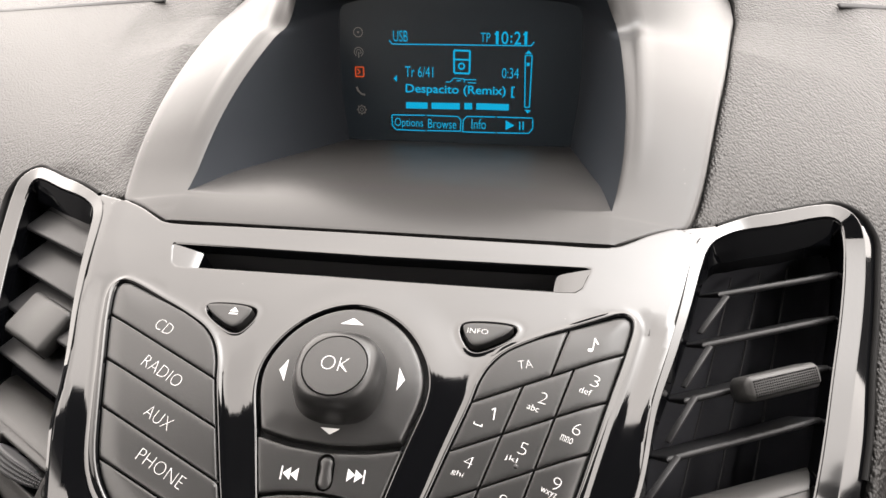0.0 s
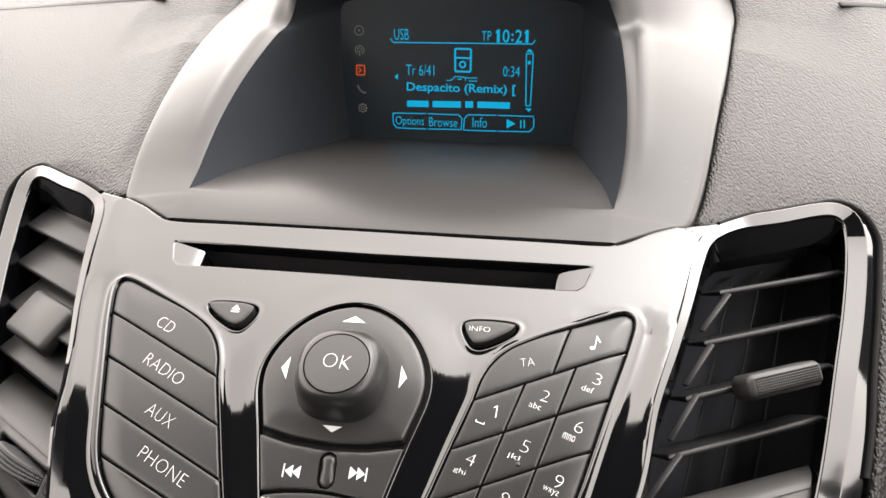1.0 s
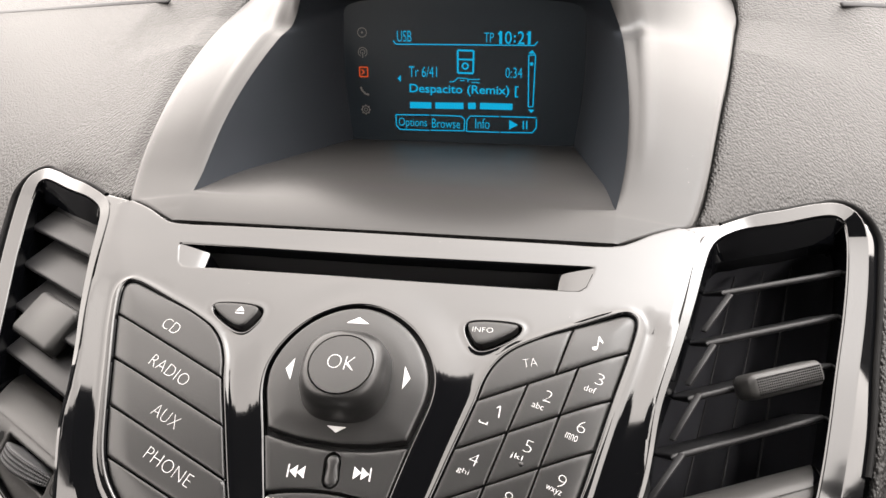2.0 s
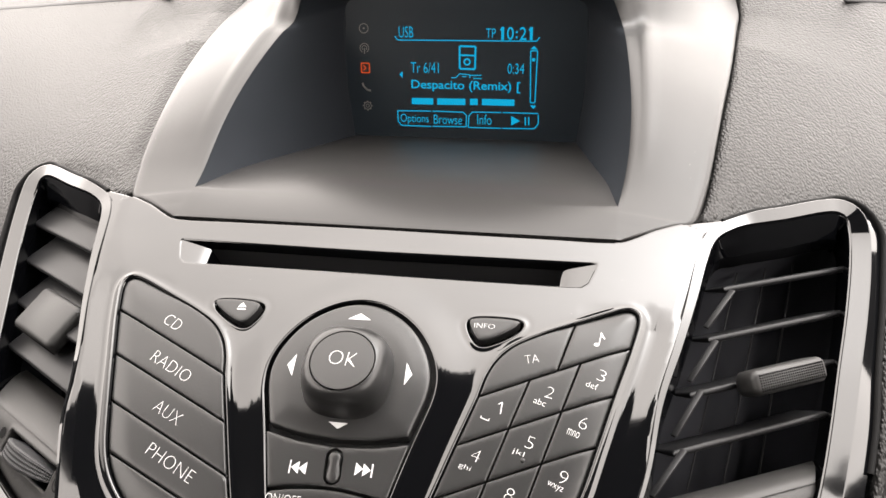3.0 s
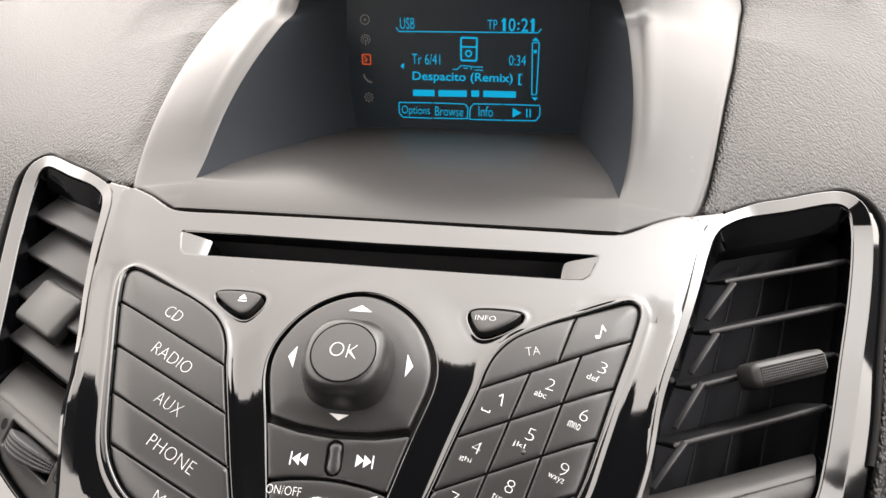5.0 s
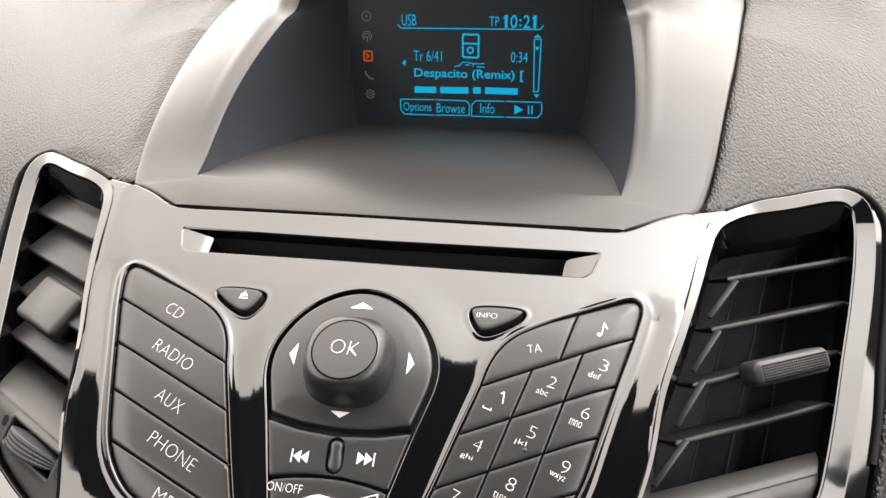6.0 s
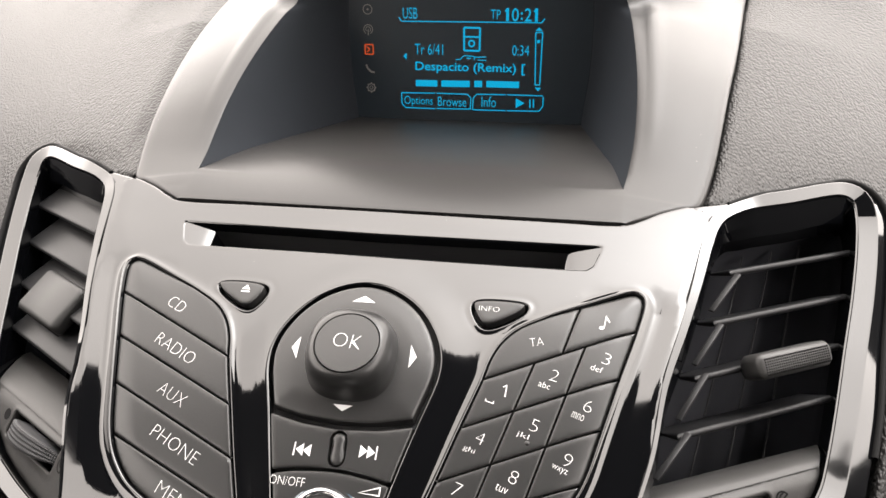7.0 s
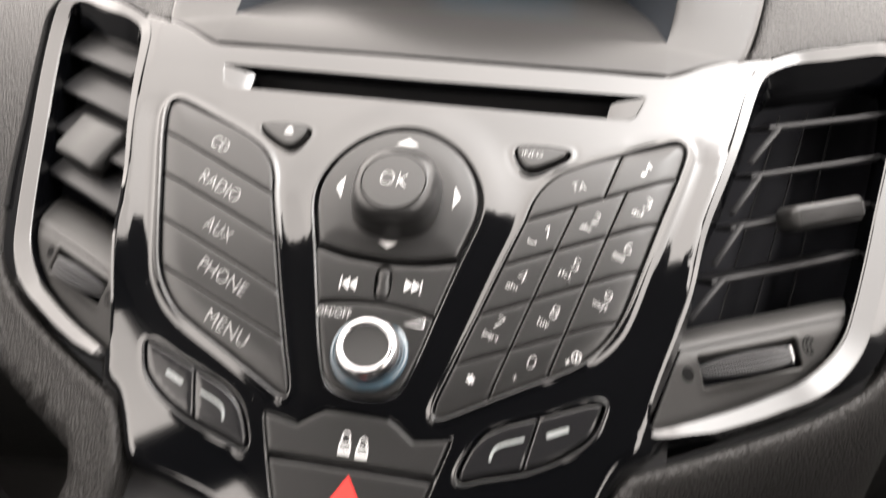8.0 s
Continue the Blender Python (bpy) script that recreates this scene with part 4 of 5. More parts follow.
def air_vent(s, lean, label):
    ob = thing("air_vent", (s * 128, -25, -20), label, "air vent", "air vents")
    # duct walls behind the opening
    o = inset(rounded(OPENING, 2.0), -1.2)
    rows = [[vent_point(x, y, h, s) for x, y in o] for h in (-2.0, -25.0, -46.0)]
    v, f = loft(rows, closed=True)
    f.append([len(v) - len(o) + k for k in range(len(o))])
    part("duct", (v, f), DUCT, ob, "matt black duct")
    for (ax, ay), (bx, by) in SLATS:
        drop = 0 if s > 0 else 1.6
        a, b = vent_point(ax + 3.0, ay + 1.5 - drop, -8, s), vent_point(bx, by - drop, -8, s)
        out = Vector((0.16, 0.56, -0.81)) if s > 0 else Vector((-0.19, 0.49, -0.85))
        out = Matrix.Rotation(radians(lean), 3, (b - a).normalized()) @ out if lean else out
        axis = (b - a).normalized()
        out = (out - axis * out.dot(axis)).normalized()
        part("louvre", louvre(a, b, out, 15 if s > 0 else 18, 2.3 if s > 0 else 2.6), VENT, ob, sharp=50)
    # vertical vanes deep in the duct
    for k in range(3):
        f0 = 0.2 + 0.26 * k
        ax, ay = 118 + 44 * f0, 18 + 24 * f0
        bx, by = 97 + 50 * f0, -74 + 24 * f0
        part("vane", box(vent_point(ax, ay, -32, s), vent_point(bx, by, -34, s), 2.5, 0.6, Vector((s * 0.15, 0.55, -0.82)), 0.25), BLACK, ob)
    # link bars at the inner side
    for (ax, ay), (bx, by) in LINKS:
        h = -4 if s > 0 else -15
        ax, ay = ax + 0.3 * (ax - bx), ay + 0.3 * (ay - by)
        part("link_bar", box(vent_point(ax, ay, h, s), vent_point(bx, by, h, s), 2.2, 1.0, (1, 0, 0.3), 0.4), VENT, ob)
    # thumb tab on the third louvre
    (ax, ay), (bx, by) = SLATS[2]
    a, b = vent_point(ax, ay, -8, s), vent_point(bx, by, -8, s)
    axis = (b - a).normalized()
    out = Vector((s * 0.19, 0.49, -0.85))
    out = Matrix.Rotation(radians(lean - 8), 3, axis) @ out if lean else out
    out = (out - axis * out.dot(axis)).normalized()
    L, deep = (b - a).length, 11 if s > 0 else 19
    f0, f1, fore = (0.31, 0.775, -6.0) if s > 0 else (0.51 - 16.6 / L, 0.51 + 16.6 / L, 0.8)
    t0, t1 = a + axis * (L * f0) + out * fore, a + axis * (L * f1) + out * fore
    tab = part("thumb_tab", box(t0, t1, deep, 8.2 if s > 0 else 7.4, out, 2.2), TAB, ob, "soft-touch thumb tab")
    side = axis.cross(out)
    front = -out
    up = side if side.y > 0 else -side
    part("grip", studs(t0 + axis * 2.0 + front * (deep / 2 - 0.1) - up * 0.2, t1 - axis * 2.0 + front * (deep / 2 - 0.1) - up * 0.2, front, up, 5.6, 7, 30), RUBBER, tab, "studded black grip", smooth=False)
    # lower panel with the closing wheel
    fall = 0.33 if s > 0 else 0.12
    P = [(93.4, -79.4), (121, -66), (148.6, -51.8), (148.2, -58), (146, -64), (141.5, -72), (131.5, -82.6), (121, -90.2), (110, -97), (90.5, -107.6), (86.3, -109.2), (86.2, -106)]
    o = rounded(inset(resample(P, 3.0), 0.3), 1.5)
    wa, wb = np.array((101.0, -87.2)), np.array((130.4, -73.0))
    wd = (wb - wa) / np.linalg.norm(wb - wa)
    wn2 = np.array((-wd[1], wd[0])) * 3.9
    hole = rounded(resample([tuple(wa - wd + wn2), tuple(wb + wd * 1.6 + wn2), tuple(wb + wd * 1.6 - wn2), tuple(wa - wd - wn2)], 3.0), 1.0)

    def ph(x, y, d, dh):
        top = (y - (-79.4 + 0.5 * (x - 93.4)))                 # distance below the upper edge
        return vent_z(x, y) - 4 + np.interp(d, [0, 0.5, 1.5], [-0.6, -0.1, 0]) - np.interp(-top, [0, 3, 7, 10], [5.0, 1.2, 0.1, 0]) - fall * np.clip(-top - 8, 0, 40) + np.interp(dh[0], [0, 0.5, 1.2, 2.2], [-0.6, 0.45, 0.4, 0])
    v, f = sheet(o, [hole], ph, 1.6, (0.5, 1.2, 2.2), 6.0, 5.0)
    if s < 0:
        v, f = [(-x, y, z) for x, y, z in v], [q[::-1] for q in f]
    panel = part("panel", (v, f), PANEL, ob, "grained grey lower panel")
    # the panel's top rolls back into the duct
    roll_back = [(-4.2, -4.4), (-2.6, -4.9), (-1.0, -5.9), (1.0, -7.6), (3.5, -10.4), (6.0, -14.0), (8.0, -18.0), (9.0, -22.0)]
    if s < 0:
        roll_back[3:] = [(1.0, -7.3), (4.5, -10.0), (8.5, -13.2), (12.5, -17.0), (16.0, -22.0)]
    rows = []
    for u in np.linspace(0, 1, 9):
        x, y = 93.0 + 55.5 * u, -79.6 + 27.75 * u
        rows.append([vent_point(x + q * 0.25, y + q, h, s) for q, h in roll_back])
    v, f = loft(rows)
    part("shelf", (v, f if s < 0 else [q[::-1] for q in f]), PANEL, ob)
    # closing wheel: a thin disc that stands out of its slot, knurled on its rim
    def panel_z(x, y):
        below = -(y - (-79.4 + 0.5 * (x - 93.4)))
        return float(vent_z(x, y)) - 4 - fall * max(0.0, below - 8)
    a, b = (Vector((s * p[0], p[1], panel_z(*p))) for p in (wa, wb))
    ax = (b - a).normalized()
    n = VN if s > 0 else Vector((-VN.x, VN.y, VN.z))
    n = (n - ax * n.dot(ax)).normalized()
    sd = ax.cross(n)
    if sd.y < 0:
        sd = -sd
    half, rise = (b - a).length / 2, 6.2
    R = (half * half + rise * rise) / (2 * rise)
    centre = (a + b) / 2 + n * (rise - R)
    span = math.asin(half / R) * 1.12
    rows = []
    for k in range(97):
        t = -span + 2 * span * k / 96
        d = ax * math.sin(t) + n * math.cos(t)
        w = 0.25 + 0.75 * max(0.0, 1 - (t / span) ** 2) ** 0.5
        line = [centre + d * (R - 7) + sd * (3.3 * w), centre + d * (R - 0.9) + sd * (3.3 * w)]
        for j in range(9):
            knurl = 0.0 if (j % 2 or k % 2) else -0.45
            line.append(centre + d * (R + knurl) + sd * (w * (2.9 - 0.725 * j)))
        line += [centre + d * (R - 0.9) - sd * (3.3 * w), centre + d * (R - 7) - sd * (3.3 * w)]
        rows.append([tuple(p) for p in line])
    part("thumb_wheel", loft(rows), WHEEL, ob, "knurled black closing wheel", sharp=22)
    for x, y, waves in ((96.0, -89.6, s < 0), (135.4, -69.2, s > 0)):
        turn = 1 if s > 0 else -1
        if waves:
            flat = ring2d((0, 0), 2.3, 0.5, 22, 60, 330)
            for dx in (-0.7, 0.8):
                path = [(dx + 0.55 * math.sin(q * 1.9), -2.2 + 1.1 * q) for q in np.linspace(0, 4, 12)]
                flat = merge(flat, shapes(*[bar(p, q, 0.5) for p, q in zip(path[:-1], path[1:])]))
        else:
            flat = ring2d((0, 0), 1.0, 2.0, 20)
        vv = [Vector((s * (x + turn * p[0]), y + p[1], panel_z(x + turn * p[0], y + p[1]) + 0.12)) for p in flat[0]]
        part("airflow_mark", (vv, flat[1]), RUBBER, panel, "moulded airflow symbol", smooth=False)
    # small white bar across the right-hand wheel
    if s > 0:
        part("wheel_mark", box(centre + (ax * 0.52 + n * 0.854) * (R + 0.1) - sd * 2.6, centre + (ax * 0.52 + n * 0.854) * (R + 0.1) + sd * 2.6, 1.3, 0.8, VN, 0.3), PRINT, ob, "white mark on the wheel")
    return ob


air_vent(1, 0, "black air vent with thin level louvres and a thumb tab")
air_vent(-1, -58, "black air vent with louvres tilted downwards and a thumb tab")

# ------------------------------------------------------------------ display hood
HO = [(82.5, 10.6, -0.9), (88.5, 14, -1.9), (95.5, 18.2, -3.6), (102, 21.6, -5.4), (107.6, 24.6, -7.2), (111.6, 38, -10.4), (114.5, 52, -13.1), (117.2, 68, -16.6), (120.3, 87, -21.8),
      (123.4, 105, -27.8), (127.4, 127, -36.5), (131.4, 152, -47), (135.6, 180, -60), (140.5, 214, -78), (136, 246, -88), (96, 264, -70), (48, 270, -50), (0, 272, -40)]
# the last points push the unseen brow forward to shade the hood floor
HI = [(81, 10.6, -0.6), (81, 15, -1.6), (81, 20, -2.9), (81, 24, -4.1), (81.3, 28, -5.5), (83.1, 40, -9.3), (84.6, 55, -12.2), (85.2, 70, -14.2), (85.2, 88, -17.2), (84.5, 106, -20.8),
      (83.3, 124, -25), (82, 140, -29.4), (80.2, 154, -33.6), (74, 161, -20), (65, 165, 6), (50, 165, 36), (26, 163, 58), (0, 162, 66)]
UPS = Vector((0, math.cos(TILT), math.sin(TILT)))              # upright direction in the fascia frame
BACK = Vector((0, 140, -104))
TOWARDS = Vector((0, -math.sin(TILT), math.cos(TILT)))


def on_screen(x, h, off=0.0):
    return Vector((x, 0, 0)) + BACK + UPS * h + TOWARDS * off


HB = [(60, 0), (60, 0), (60, 0), (60, 0), (60, 0), (61, 8), (62, 16), (63, 25), (63.5, 33), (63.8, 42), (63.8, 51), (63.6, 60), (62, 70), (56, 73), (47, 74), (36, 74.5), (18, 75), (0, 75)]


def rounded_n(ctrl, per=6):
    p = np.array(ctrl, float)
    out = []
    for i in range(len(p) - 1):
        p0 = p[i - 1] if i else 2 * p[0] - p[1]
        p1, p2 = p[i], p[i + 1]
        p3 = p[i + 2] if i + 2 < len(p) else 2 * p2 - p1
        for k in range(per):
            t = k / per
            out.append(0.5 * (2 * p1 + (p2 - p0) * t + (2 * p0 - 5 * p1 + 4 * p2 - p3) * t * t + (3 * p1 - p0 - 3 * p2 + p3) * t ** 3))
    out.append(p[-1])
    return out


so, si = rounded_n(HO), rounded_n(HI)
sb = [tuple(on_screen(x, h)) for x, h in rounded_n(HB)]
hood = thing("display_hood", (0, 90, -40), "satin grey plastic display hood with a deep dark recess", "display hood")
face_rows, wall_rows = [], []
for i, (o, n, b) in enumerate(zip(so, si, sb)):
    o, n, b = Vector(o), Vector(n), Vector(b)
    fade = min(1, max(0, (i - 10) / 34))
    ridge = min(1, max(0, (i - 30) / 34)) ** 1.5                     # a raised rib beside the opening, dying out downwards
    up = Vector((0, 0.2, 1)).normalized()
    w = (o - n).length
    out = (o - n).normalized()
    rim = (b - n).normalized() * 0.9 * min(1, max(0, (i - 24) / 6))
    r = [o + up * -9 + out * 0.4, o + up * -1.6 + out * 0.4, o + up * -0.4, o - out * min(1.4, 0.1 * w) + up * 0.3 * fade]
    for u, bulge, rib in ((0.15, 0.6, 0), (0.35, 1.2, 0), (0.55, 1.4, 0), (0.66, 1.3, 0.1), (0.71, 1.2, 0.5), (0.76, 1.1, 1.4), (0.8, 0.95, 1.9), (0.84, 0.8, 1.7), (0.88, 0.6, 0.9), (0.92, 0.4, 0.2), (0.97, 0.15, 0)):
        r.append(o + (n - o) * u + up * (bulge * fade + rib * ridge))
    r += [n + rim]
    face_rows.append(r)
    if i >= 24:
        wall_rows.append([tuple(n + rim + (b - n - rim) * u) for u in np.linspace(0, 1, 9)])
left_face = [[Vector((-p.x, p.y, p.z)) for p in r] for r in reversed(face_rows[:-1])]
skin = loft(face_rows + left_face)
left_wall = [[(-x, y, z) for x, y, z in r] for r in reversed(wall_rows[:-1])]
part("liner", loft(wall_rows + left_wall), LINER, hood, "matt black inner walls")
# front lip and floor of the hood, one skin with the surround
US = np.linspace(-1, 1, 41)
rows = [[(81.0 * u, 10.4, z - 0.3 * abs(u) ** 8) for u in US] for z in (-9.5, -1.5)]


def roll(y):
    """The floor rolls over slowly from the lip and then runs straight down to the display."""
    t = np.clip(y - 11, 0, 45)
    return -0.6 - 0.22 * t - 0.00777 * t * t - 0.919 * max(0.0, y - 56)


def floor_z(y, u, edge):
    k = abs(u) ** 5
    return roll(y) * (1 - k) + edge * k


rows += [[(p[0] * u, p[1], floor_z(p[1], u, p[2])) for u in US] for p in si[:25]]
for y in (29, 30, 31.5, 33, 35, 37, 40, 44, 48, 53, 58, 64, 70, 76, 84, 98, 118, 140.6):
    straight = -5.4 - 98.6 * (y - 28) / 112.6
    edge = straight + 0.5 * min(1, (y - 28) / 32) * (roll(y) - straight)
    w = 81.3 - 21.3 * (y - 28) / 112.6 + min(2.5, (y - 28) * 0.25)
    rows.append([(w * u, y, floor_z(y, u, edge)) for u in US])
v, f = loft(rows)
v, f = merge(skin, (v, [q[::-1] for q in f]))
bm = bmesh.new()
for p in v:
    bm.verts.new(p)
bm.verts.ensure_lookup_table()
for q in f:
    bm.faces.new([bm.verts[i] for i in q])
bmesh.ops.remove_doubles(bm, verts=bm.verts, dist=0.02)
bmesh.ops.recalc_face_normals(bm, faces=bm.faces)
bm.verts.index_update()
v, f = [tuple(p.co) for p in bm.verts], [[p.index for p in q.verts] for q in bm.faces]
bm.free()
part("surround", (v, f), HOODGREY, hood, sharp=75)

# ------------------------------------------------------------------ display
disp = thing("display_screen", (0, 165, -75), "black information display with glowing cyan text", "display")
scr = [(-60, 0.4), (60, 0.4), (61.4, 1.4), (62.2, 8), (63.8, 25), (64.6, 42), (64.2, 60), (62, 72), (0, 76), (-62, 72), (-64.2, 60), (-64.6, 42), (-63.8, 25), (-62.2, 8), (-61.4, 1.4)]
rim = rounded(scr, 2.0)
rows = [[tuple(on_screen(x, h, o)) for x, h in inset(rim, d)] for d, o in ((-0.6, 0.5), (0, 1.0), (0.7, 0.9), (1.1, 0.3))]
v, f = loft(rows, closed=True)
part("bezel", (v, f), LINER, disp, "thin raised bezel")
g = inset(rim, 0.9)
part("glass", ([tuple(on_screen(x, h, 0.4)) for x, h in g], [list(range(len(g)))]), GLASS, disp, smooth=False)


def shown(flat, name="lettering", mat=CYAN, label="glowing cyan segments", off=0.5):
    v, f = flat
    vv, ff = lay(flat, lambda x, y: 0, 999)
    return part(name, ([tuple(on_screen(x, h, off)) for x, h, _ in vv], ff), mat, disp, label, smooth=False)


def fitted(word, lo, hi, bold=0.0):
    """Lettering fitted between two corners of the display."""
    (x0, y1), (x1, y0) = lo, hi
    return letters(word, ((x0 + x1) / 2, (y0 + y1) / 2), abs(x1 - x0), abs(y1 - y0), 0, bold + 0.022)


def line(*pts, w=0.55):
    return shapes(*[bar(a, b, w) for a, b in zip(pts[:-1], pts[1:])])


shown(fitted("USB", (-34.4, 58.9), (-26.6, 53.2)))
shown(fitted("TP", (11.8, 58.3), (16.9, 53.6)))
for mark, x0, x1 in (("1", 19.7, 21.2), ("0", 22.6, 26.2), ("2", 29.2, 32.7), ("1", 34.4, 35.9)):
    shown(fitted(mark, (x0, 59.2), (x1, 52.7), 0.012))
shown(merge(line((20.5, 58.8), (19.1, 57.5), w=0.8), line((35.2, 58.8), (33.8, 57.5), w=0.8), shapes(bar((27.7, 57.2), (27.7, 56.1), 1.0), bar((27.7, 54.6), (27.7, 53.5), 1.0))), "clock_strokes")
shown(merge(line((-36.6, 53.9), (-35.1, 51.9), (37.9, 52.2), (39.5, 54.2))), "rule")
shown(fitted("Tr 6/41", (-28.3, 40.6), (-13.1, 35.0)))
shown(fitted("0:34", (23.3, 40.8), (32.0, 35.5)))
shown(fitted("Despacito (Remix) [", (-28.1, 31.4), (30.2, 25.4), 0.019))
# two words and an ampersand between them, as plain bars
for a, b in (((-28.0, 20.0), (-16.2, 20.1)), ((-14.1, 20.1), (1.2, 20.3)), ((3.6, 20.4), (7.8, 20.5)), ((10.0, 20.5), (27.3, 20.5))):
    shown(shapes(bar(a, b, 3.4)), "word_bar")
shown(fitted("Options", (-34.4, 13.1), (-18.8, 7.2)))
shown(fitted("Browse", (-16.0, 13.1), (-0.6, 8.1)))
shown(fitted("Info", (7.6, 13.9), (15.3, 8.4)))
shown(shapes([(25.7, 13.6), (25.8, 8.4), (30.5, 11.0)], bar((33.2, 13.2), (33.3, 8.7), 0.7), bar((35.0, 13.3), (35.1, 8.8), 0.7)), "play_symbol")
shown(merge(line((-35.9, 14.6), (-17.5, 14.9)), line((-35.9, 14.6), (-35.7, 8.8), (-33.8, 6.7), (-17.6, 6.6)), line((-16.6, 14.9), (-0.0, 14.8), (1.8, 13.1), (1.6, 7.0), (-16.6, 6.7)),
            line((2.8, 6.7), (3.1, 12.8), (4.9, 15.0), (20.3, 15.2)), line((2.8, 6.7), (20.4, 6.8)), line((21.2, 15.2), (39.9, 15.2)), line((40.0, 14.6), (40.1, 9.8), (38.1, 7.1), (21.3, 6.8)), ), "key_outline")
shown(merge(line((35.1, 47.3), (35.6, 20.7), (38.0, 20.8), (38.6, 47.4), (35.1, 47.3), w=0.6), shapes(bar((36.7, 43.7), (36.7, 42.0), 1.6)),
            shapes([(34.8, 48.2), (36.8, 49.9), (38.6, 48.0)]), shapes([(35.4, 19.5), (37.2, 17.5), (38.9, 19.3)])), "scroll_bar")
shown(merge(line((-2.0, 49.2), (6.4, 49.1), (6.2, 37.5), (-1.9, 37.6), (-2.0, 49.2), w=1.0), line((-2.0, 44.6), (6.1, 44.5), w=0.9), ring2d((2.0, 41.2), 1.5, 0.9, 16)), "player_icon")
shown(merge(line((-6.4, 32.8), (-4.0, 32.9), (-1.9, 35.0), (0.8, 34.8), (3.5, 34.6), w=0.5), line((3.5, 32.8), (3.5, 34.3), (9.8, 34.4), w=0.5), line((-0.7, 33.6), (1.7, 33.6), w=0.5), line((5.3, 32.8), (9.8, 32.7), w=0.5)), "logo_strokes")
shown(shapes([(-34.6, 34.0), (-32.7, 35.8), (-32.8, 32.2)]), "arrow")
# mode icons printed at the side of the display
c = (-53.4, 57.7)
shown(merge(ring2d(c, 2.4, 0.45), ring2d(c, 0.35, 0.5, 8)), "icon", ICON, "dim grey disc icon")
c = (-53.4, 47.5)
shown(merge(ring2d(c, 2.4, 0.45, 20, -60, 240), ring2d(c, 1.3, 0.4, 16, -50, 230), shapes(bar((c[0], c[1]), (c[0], c[1] - 3), 0.6))), "icon", ICON, "dim grey radio icon")
c = (-53.2, 37.1)
shown(merge(line((c[0] - 2.2, c[1] - 2.5), (c[0] + 2.2, c[1] - 2.5), (c[0] + 2.2, c[1] + 2.5), (c[0] - 2.2, c[1] + 2.5), (c[0] - 2.2, c[1] - 2.5), w=0.6),
            line((c[0] - 1.2, c[1] + 1.4), (c[0] + 0.4, c[1]), (c[0] - 1.2, c[1] - 1.4), w=0.6)), "icon", ORANGE, "glowing orange source icon")
c = (-52.9, 26.9)
shown(line((c[0] - 2.2, c[1] + 2.2), (c[0] - 1.4, c[1] + 0.2), (c[0] + 0.4, c[1] - 1.5), (c[0] + 2.4, c[1] - 1.9), w=1.0), "icon", ICON, "dim grey receiver icon")
c = (-52.6, 16.9)
shown(merge(ring2d(c, 2.0, 0.5), ring2d(c, 0.9, 0.4, 12), shapes(*[bar((c[0] + 2.0 * math.cos(t), c[1] + 2.0 * math.sin(t)), (c[0] + 2.7 * math.cos(t), c[1] + 2.7 * math.sin(t)), 0.7) for t in np.linspace(0, 5.5, 8)])),
      "icon", ICON, "dim grey settings icon")


# ------------------------------------------------------------------ dash skin round the fascia
def dash_z(x, y):
    a = -6 - 0.35 * (np.abs(x) - 107) - 0.25 * (y - 25)
    b = vent_z(x, y) - 0.8
    return smin(a, b, 30.0)


HOLE = mirror([(0, 274), (48, 271.8), (97, 266), (138, 248), (141.7, 214), (136.7, 180), (132.3, 152), (128.3, 127), (124.3, 105), (121.2, 87), (118.1, 68), (115.4, 52), (112.5, 38),
               (109.4, 27.6), (115, 26.2), (138.2, 36.5), (161, 47.8), (170, 50.6), (176, 48.6), (178.4, 42), (178, 30), (175.8, 8), (172.8, -12), (169.6, -36), (166, -56.5), (162.6, -68),
               (156, -77.2), (139.8, -90.2), (122.2, -101), (97.2, -114.6), (87.5, -119.6), (80, -124), (76.5, -130), (72.5, -142), (70, -172), (0, -174)])


def skin_height(x, y, d, dh):
    e = dh[0]
    beside = np.clip((y - 26) / 14, 0, 1)                 # along the hood the edge is tighter
    z = dash_z(x, y) + (1 - beside) * np.interp(e, [0, 0.9, 2.2, 4.0, 6.0], [-4.6, -2.0, -0.7, -0.15, 0]) + beside * np.interp(e, [0, 0.9, 2.2, 4.0], [-2.4, -1.0, -0.3, 0])
    z = z + np.clip((-y - 25) / 30, 0, 1) * np.interp(e, [0, 0.9, 2.2, 4.0, 6.0], [0.4, 0.8, 0.5, 0.12, 0])      # a crisper lip below the vents
    low = np.where(x < 0, np.clip((-y - 25) / 55, 0, 1) * np.clip(e - 6, 0, 85), np.clip((-y - 8) / 45, 0, 1) * np.clip(e - 2.2, 0, 85))
    left = np.where(low < 14, -0.12 * low, -1.68 + 0.1 * (low - 14) + np.where(low < 17, 0.9 * (low - 14) ** 2, 8.1 + 5.6 * (low - 17)))
    right = 0.15 * low + np.where(low < 16, 0.1 * low ** 2, 25.6 + 4.2 * (low - 16))
    z = z - np.where(x < 0, left, right)                  # the skin turns under below the vents
    fold = np.clip(1 - e / 14, 0, 1)
    z = z - 11 * np.clip((y - 158) / 50, 0, 1) * np.clip(1 - e / 70, 0, 1)
    return z - np.where(x < 0, 3.6, 1.4) * np.clip((y - 32) / 26, 0, 1) * fold * fold * (3 - 2 * fold)


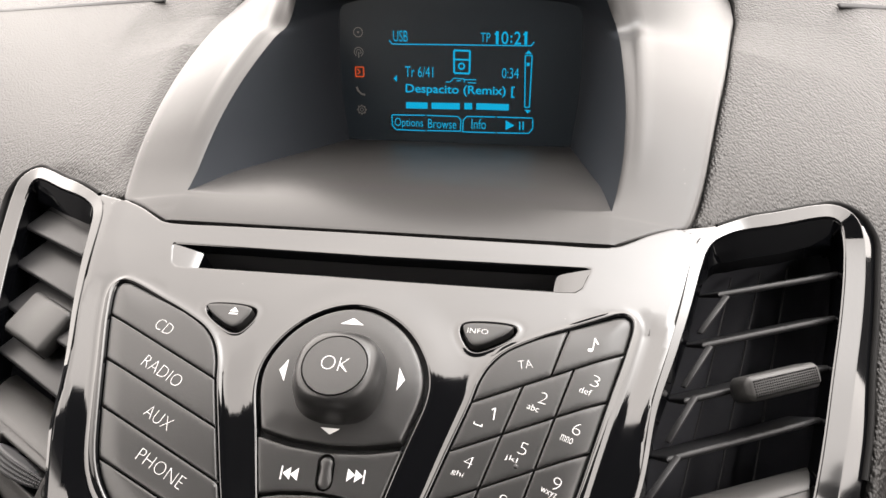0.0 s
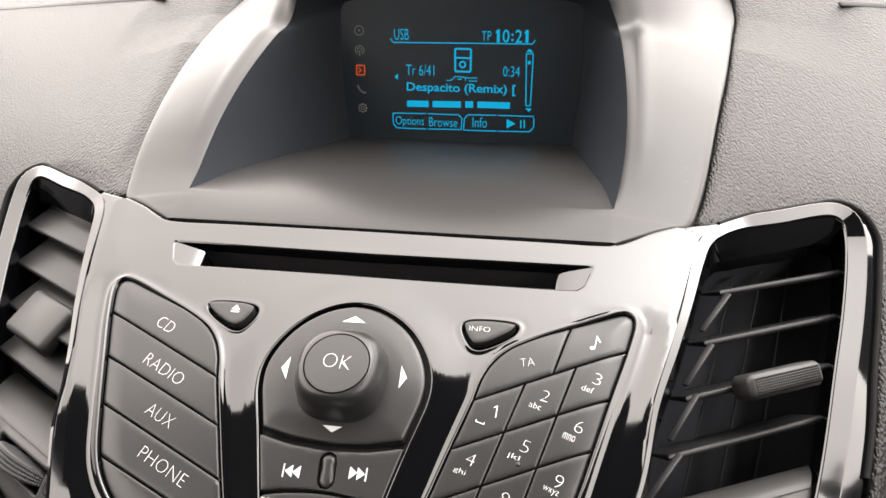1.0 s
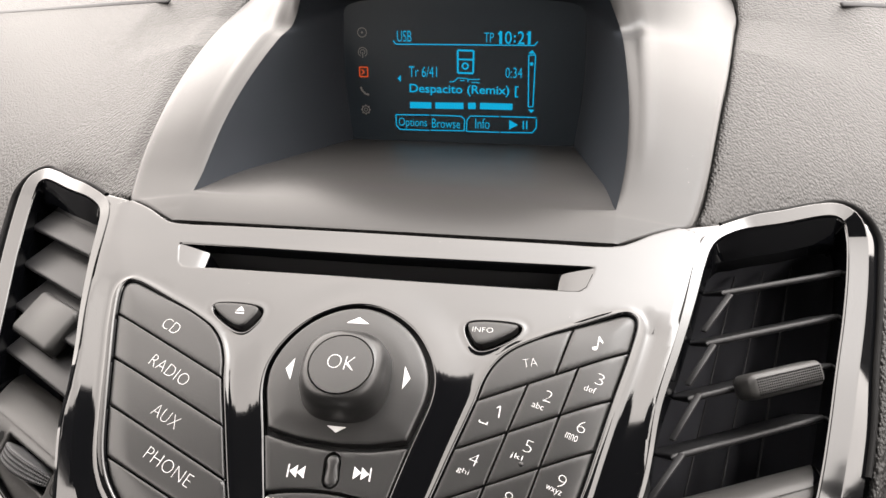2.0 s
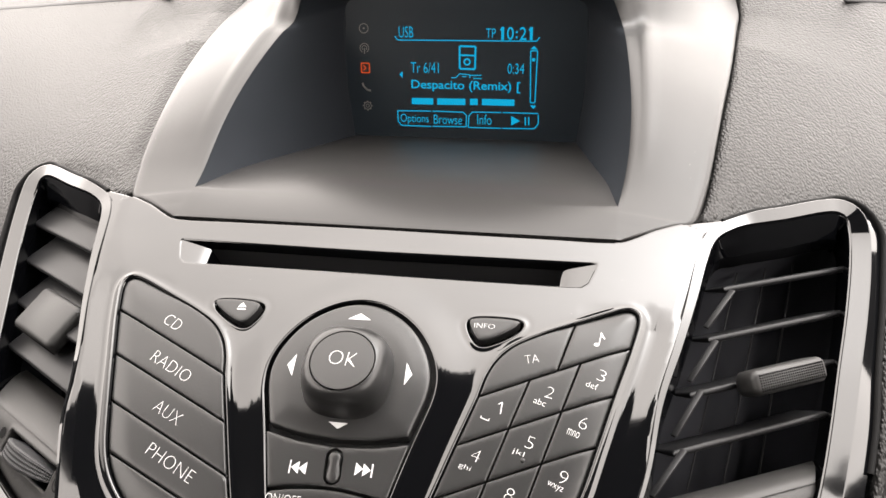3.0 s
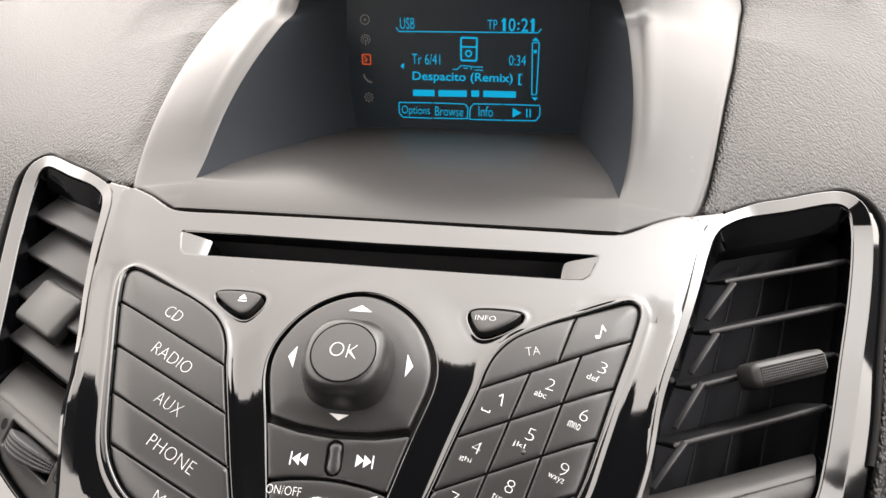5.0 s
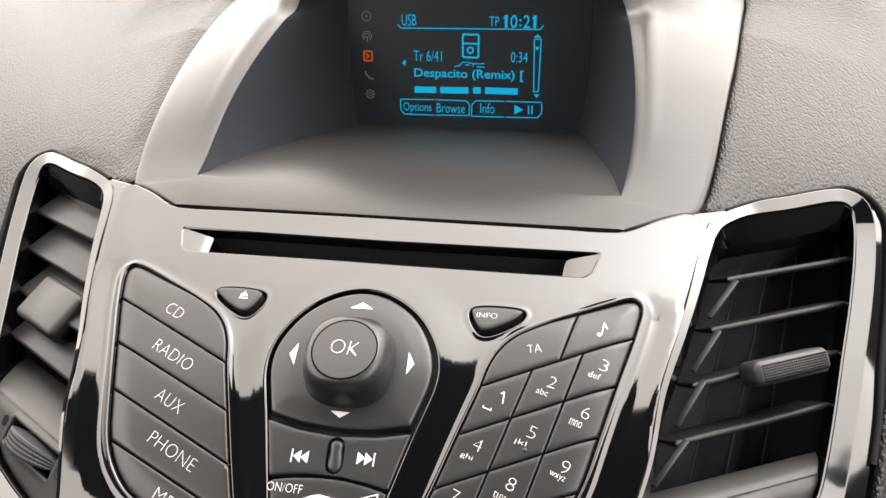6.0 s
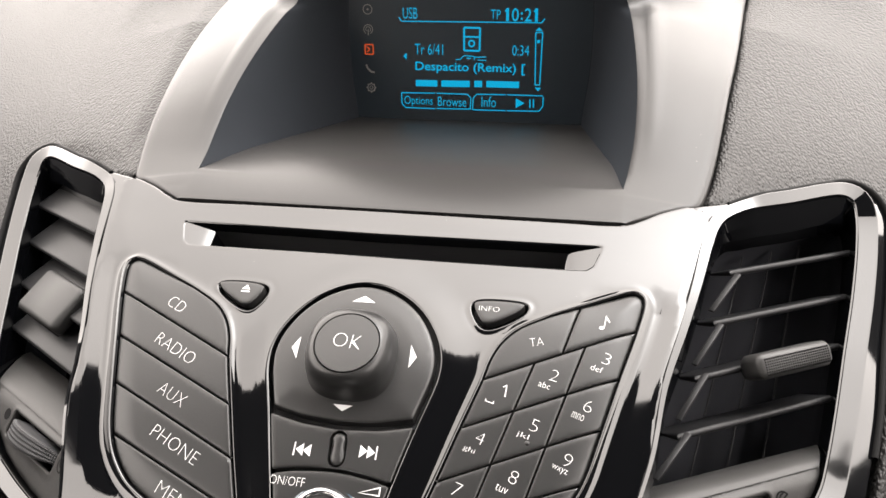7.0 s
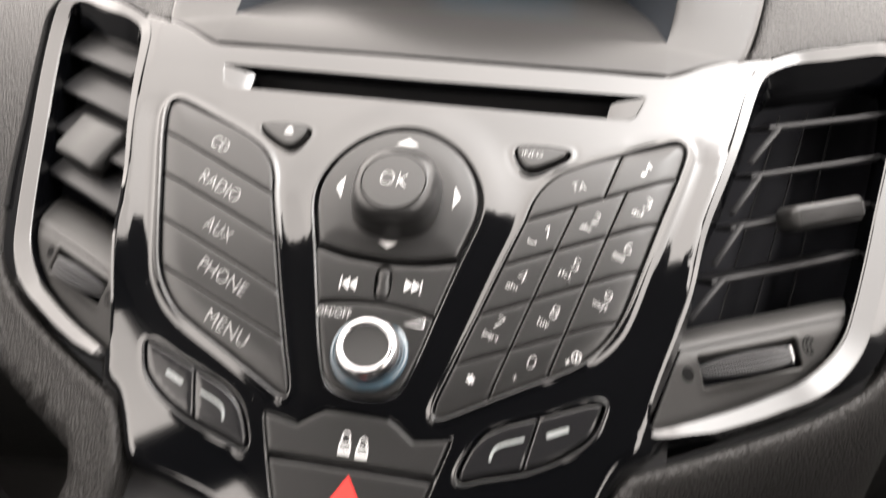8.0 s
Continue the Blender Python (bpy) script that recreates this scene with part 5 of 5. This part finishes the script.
EDGE = [(-640, -215), (640, -215), (650, 100), (640, 700), (0, 720), (-640, 700), (-650, 100)]
v = [(x, y, -22.0) for x, y in ((-92, -112), (-92, -215), (92, -215), (92, -112))]
structure("recess_9", (v, [[0, 1, 2, 3]]), BLACK, "matt black recess under the fascia", "recess", smooth=False, centre=(0, -160, -22))
structure("dashboard", sheet(resample(EDGE, 8.0), [rounded(HOLE, 1.6)], skin_height, 6.0, (0.9, 2.2, 4.0, 6.0, 8.5, 11.5, 15.0), 10.0, 12.0), DASH,
          "grey grained soft plastic dashboard skin", "dashboard", centre=(0, 60, -30))

for s in (-1, 1):
    a, b = (199, 238), (452, 360)
    structure("trim_%d" % (1 if s < 0 else 2), box((s * a[0], a[1], float(dash_z(*a)) - 0.4), (s * b[0], b[1], float(dash_z(*b)) - 0.4), 3.6, 2.2, (0, 1, 0), 0.9), BLACK,
              "dark rubber seam along the top of the dashboard", "trim", centre=(s * a[0], a[1], -90))

# ------------------------------------------------------------------ cabin shell, open at the windows
def shell(name, quads, mat, label, category, thick=0.02):
    """Plain walls of the cabin in metres, each a slab."""
    verts, faces = [], []
    for q in quads:
        q = [Vector(p) for p in q]
        n = (q[1] - q[0]).cross(q[2] - q[0]).normalized() * thick
        k = len(verts)
        verts += [tuple(p) for p in q] + [tuple(p - n) for p in q]
        m = len(q)
        faces += [[k + i for i in range(m)], [k + m + i for i in range(m)][::-1]]
        faces += [[k + (i + 1) % m, k + i, k + m + i, k + m + (i + 1) % m] for i in range(m)]
    ob = new(name, link_mesh(name, verts, faces, mat, False))
    return tagged(ob, label, category, "", "structure")


XS, XT, ZS, ZT, YF, YH, YR = 0.72, 0.51, 0.905, 1.40, 0.80, -0.27, -1.75
BOW = [(-XT, -0.36), (-0.32, -0.31), (-0.2, -0.25), (-0.09, -0.195), (0, -0.185), (0.09, -0.195), (0.2, -0.25), (0.32, -0.31), (XT, -0.36)]
rim_of_roof = [tuple(p) for p in resample(BOW, 0.011, False)]      # noise makes the unseen edge uneven, for a ragged border in the reflections
BOW = [(x, y + 0.022 * noise.noise((x * 31, 4.2, 0.0)) + 0.012 * noise.noise((x * 95, 1.7, 0.0))) for x, y in rim_of_roof]
shell("ceiling", [[(a[0], a[1], ZT), (a[0], YR, ZT), (b[0], YR, ZT), (b[0], b[1], ZT)] for a, b in zip(BOW[:-1], BOW[1:])], HEADLINER, "grey cloth headliner of the cabin", "ceiling")
quads = []
for s in (-1, 1):
    o = 1 if s > 0 else -1
    quads.append([(s * XS, YF, 0.25), (s * XS, YR, 0.25), (s * XS, YR, ZS), (s * XS, YF, ZS)][::o])

    def slab(y0, y1, z0=ZS, z1=ZT):
        x0, x1 = XS + (XT - XS) * (z0 - ZS) / (ZT - ZS), XS + (XT - XS) * (z1 - ZS) / (ZT - ZS)
        return [(s * x0, y0, z0), (s * x0, y1, z0), (s * x1, y1, z1), (s * x1, y0, z1)][::o]
    quads.append(slab(-0.95, -1.26))
    # right rear window is walled up, unseen, to keep its reflection off the beads
    quads.append(slab(-1.5 if s < 0 else -1.26, YR))
    quads.append(slab(-0.36, YR, 1.375, ZT))
    quads.append(slab(-0.36, -0.55, 1.33, 1.375))
shell("wall_side", quads, CABIN, "dark door trims and window pillars, right rear window closed up", "wall")
shell("wall_rear", [[(-XS, YR, 0.25), (XS, YR, 0.25), (XT, YR, ZT), (-XT, YR, ZT)][::-1]], CABIN, "dark rear wall of the cabin", "wall")
shell("wall_front", [[(-XS, YF, 0.25), (XS, YF, 0.25), (XS, YF, 0.93), (-XS, YF, 0.93)]], CABIN, "dark bulkhead under the windscreen", "wall")
shell("floor", [[(-XS, YR, 0.25), (XS, YR, 0.25), (XS, YF, 0.25), (-XS, YF, 0.25)]], CARPET, "black carpeted cabin floor", "floor")
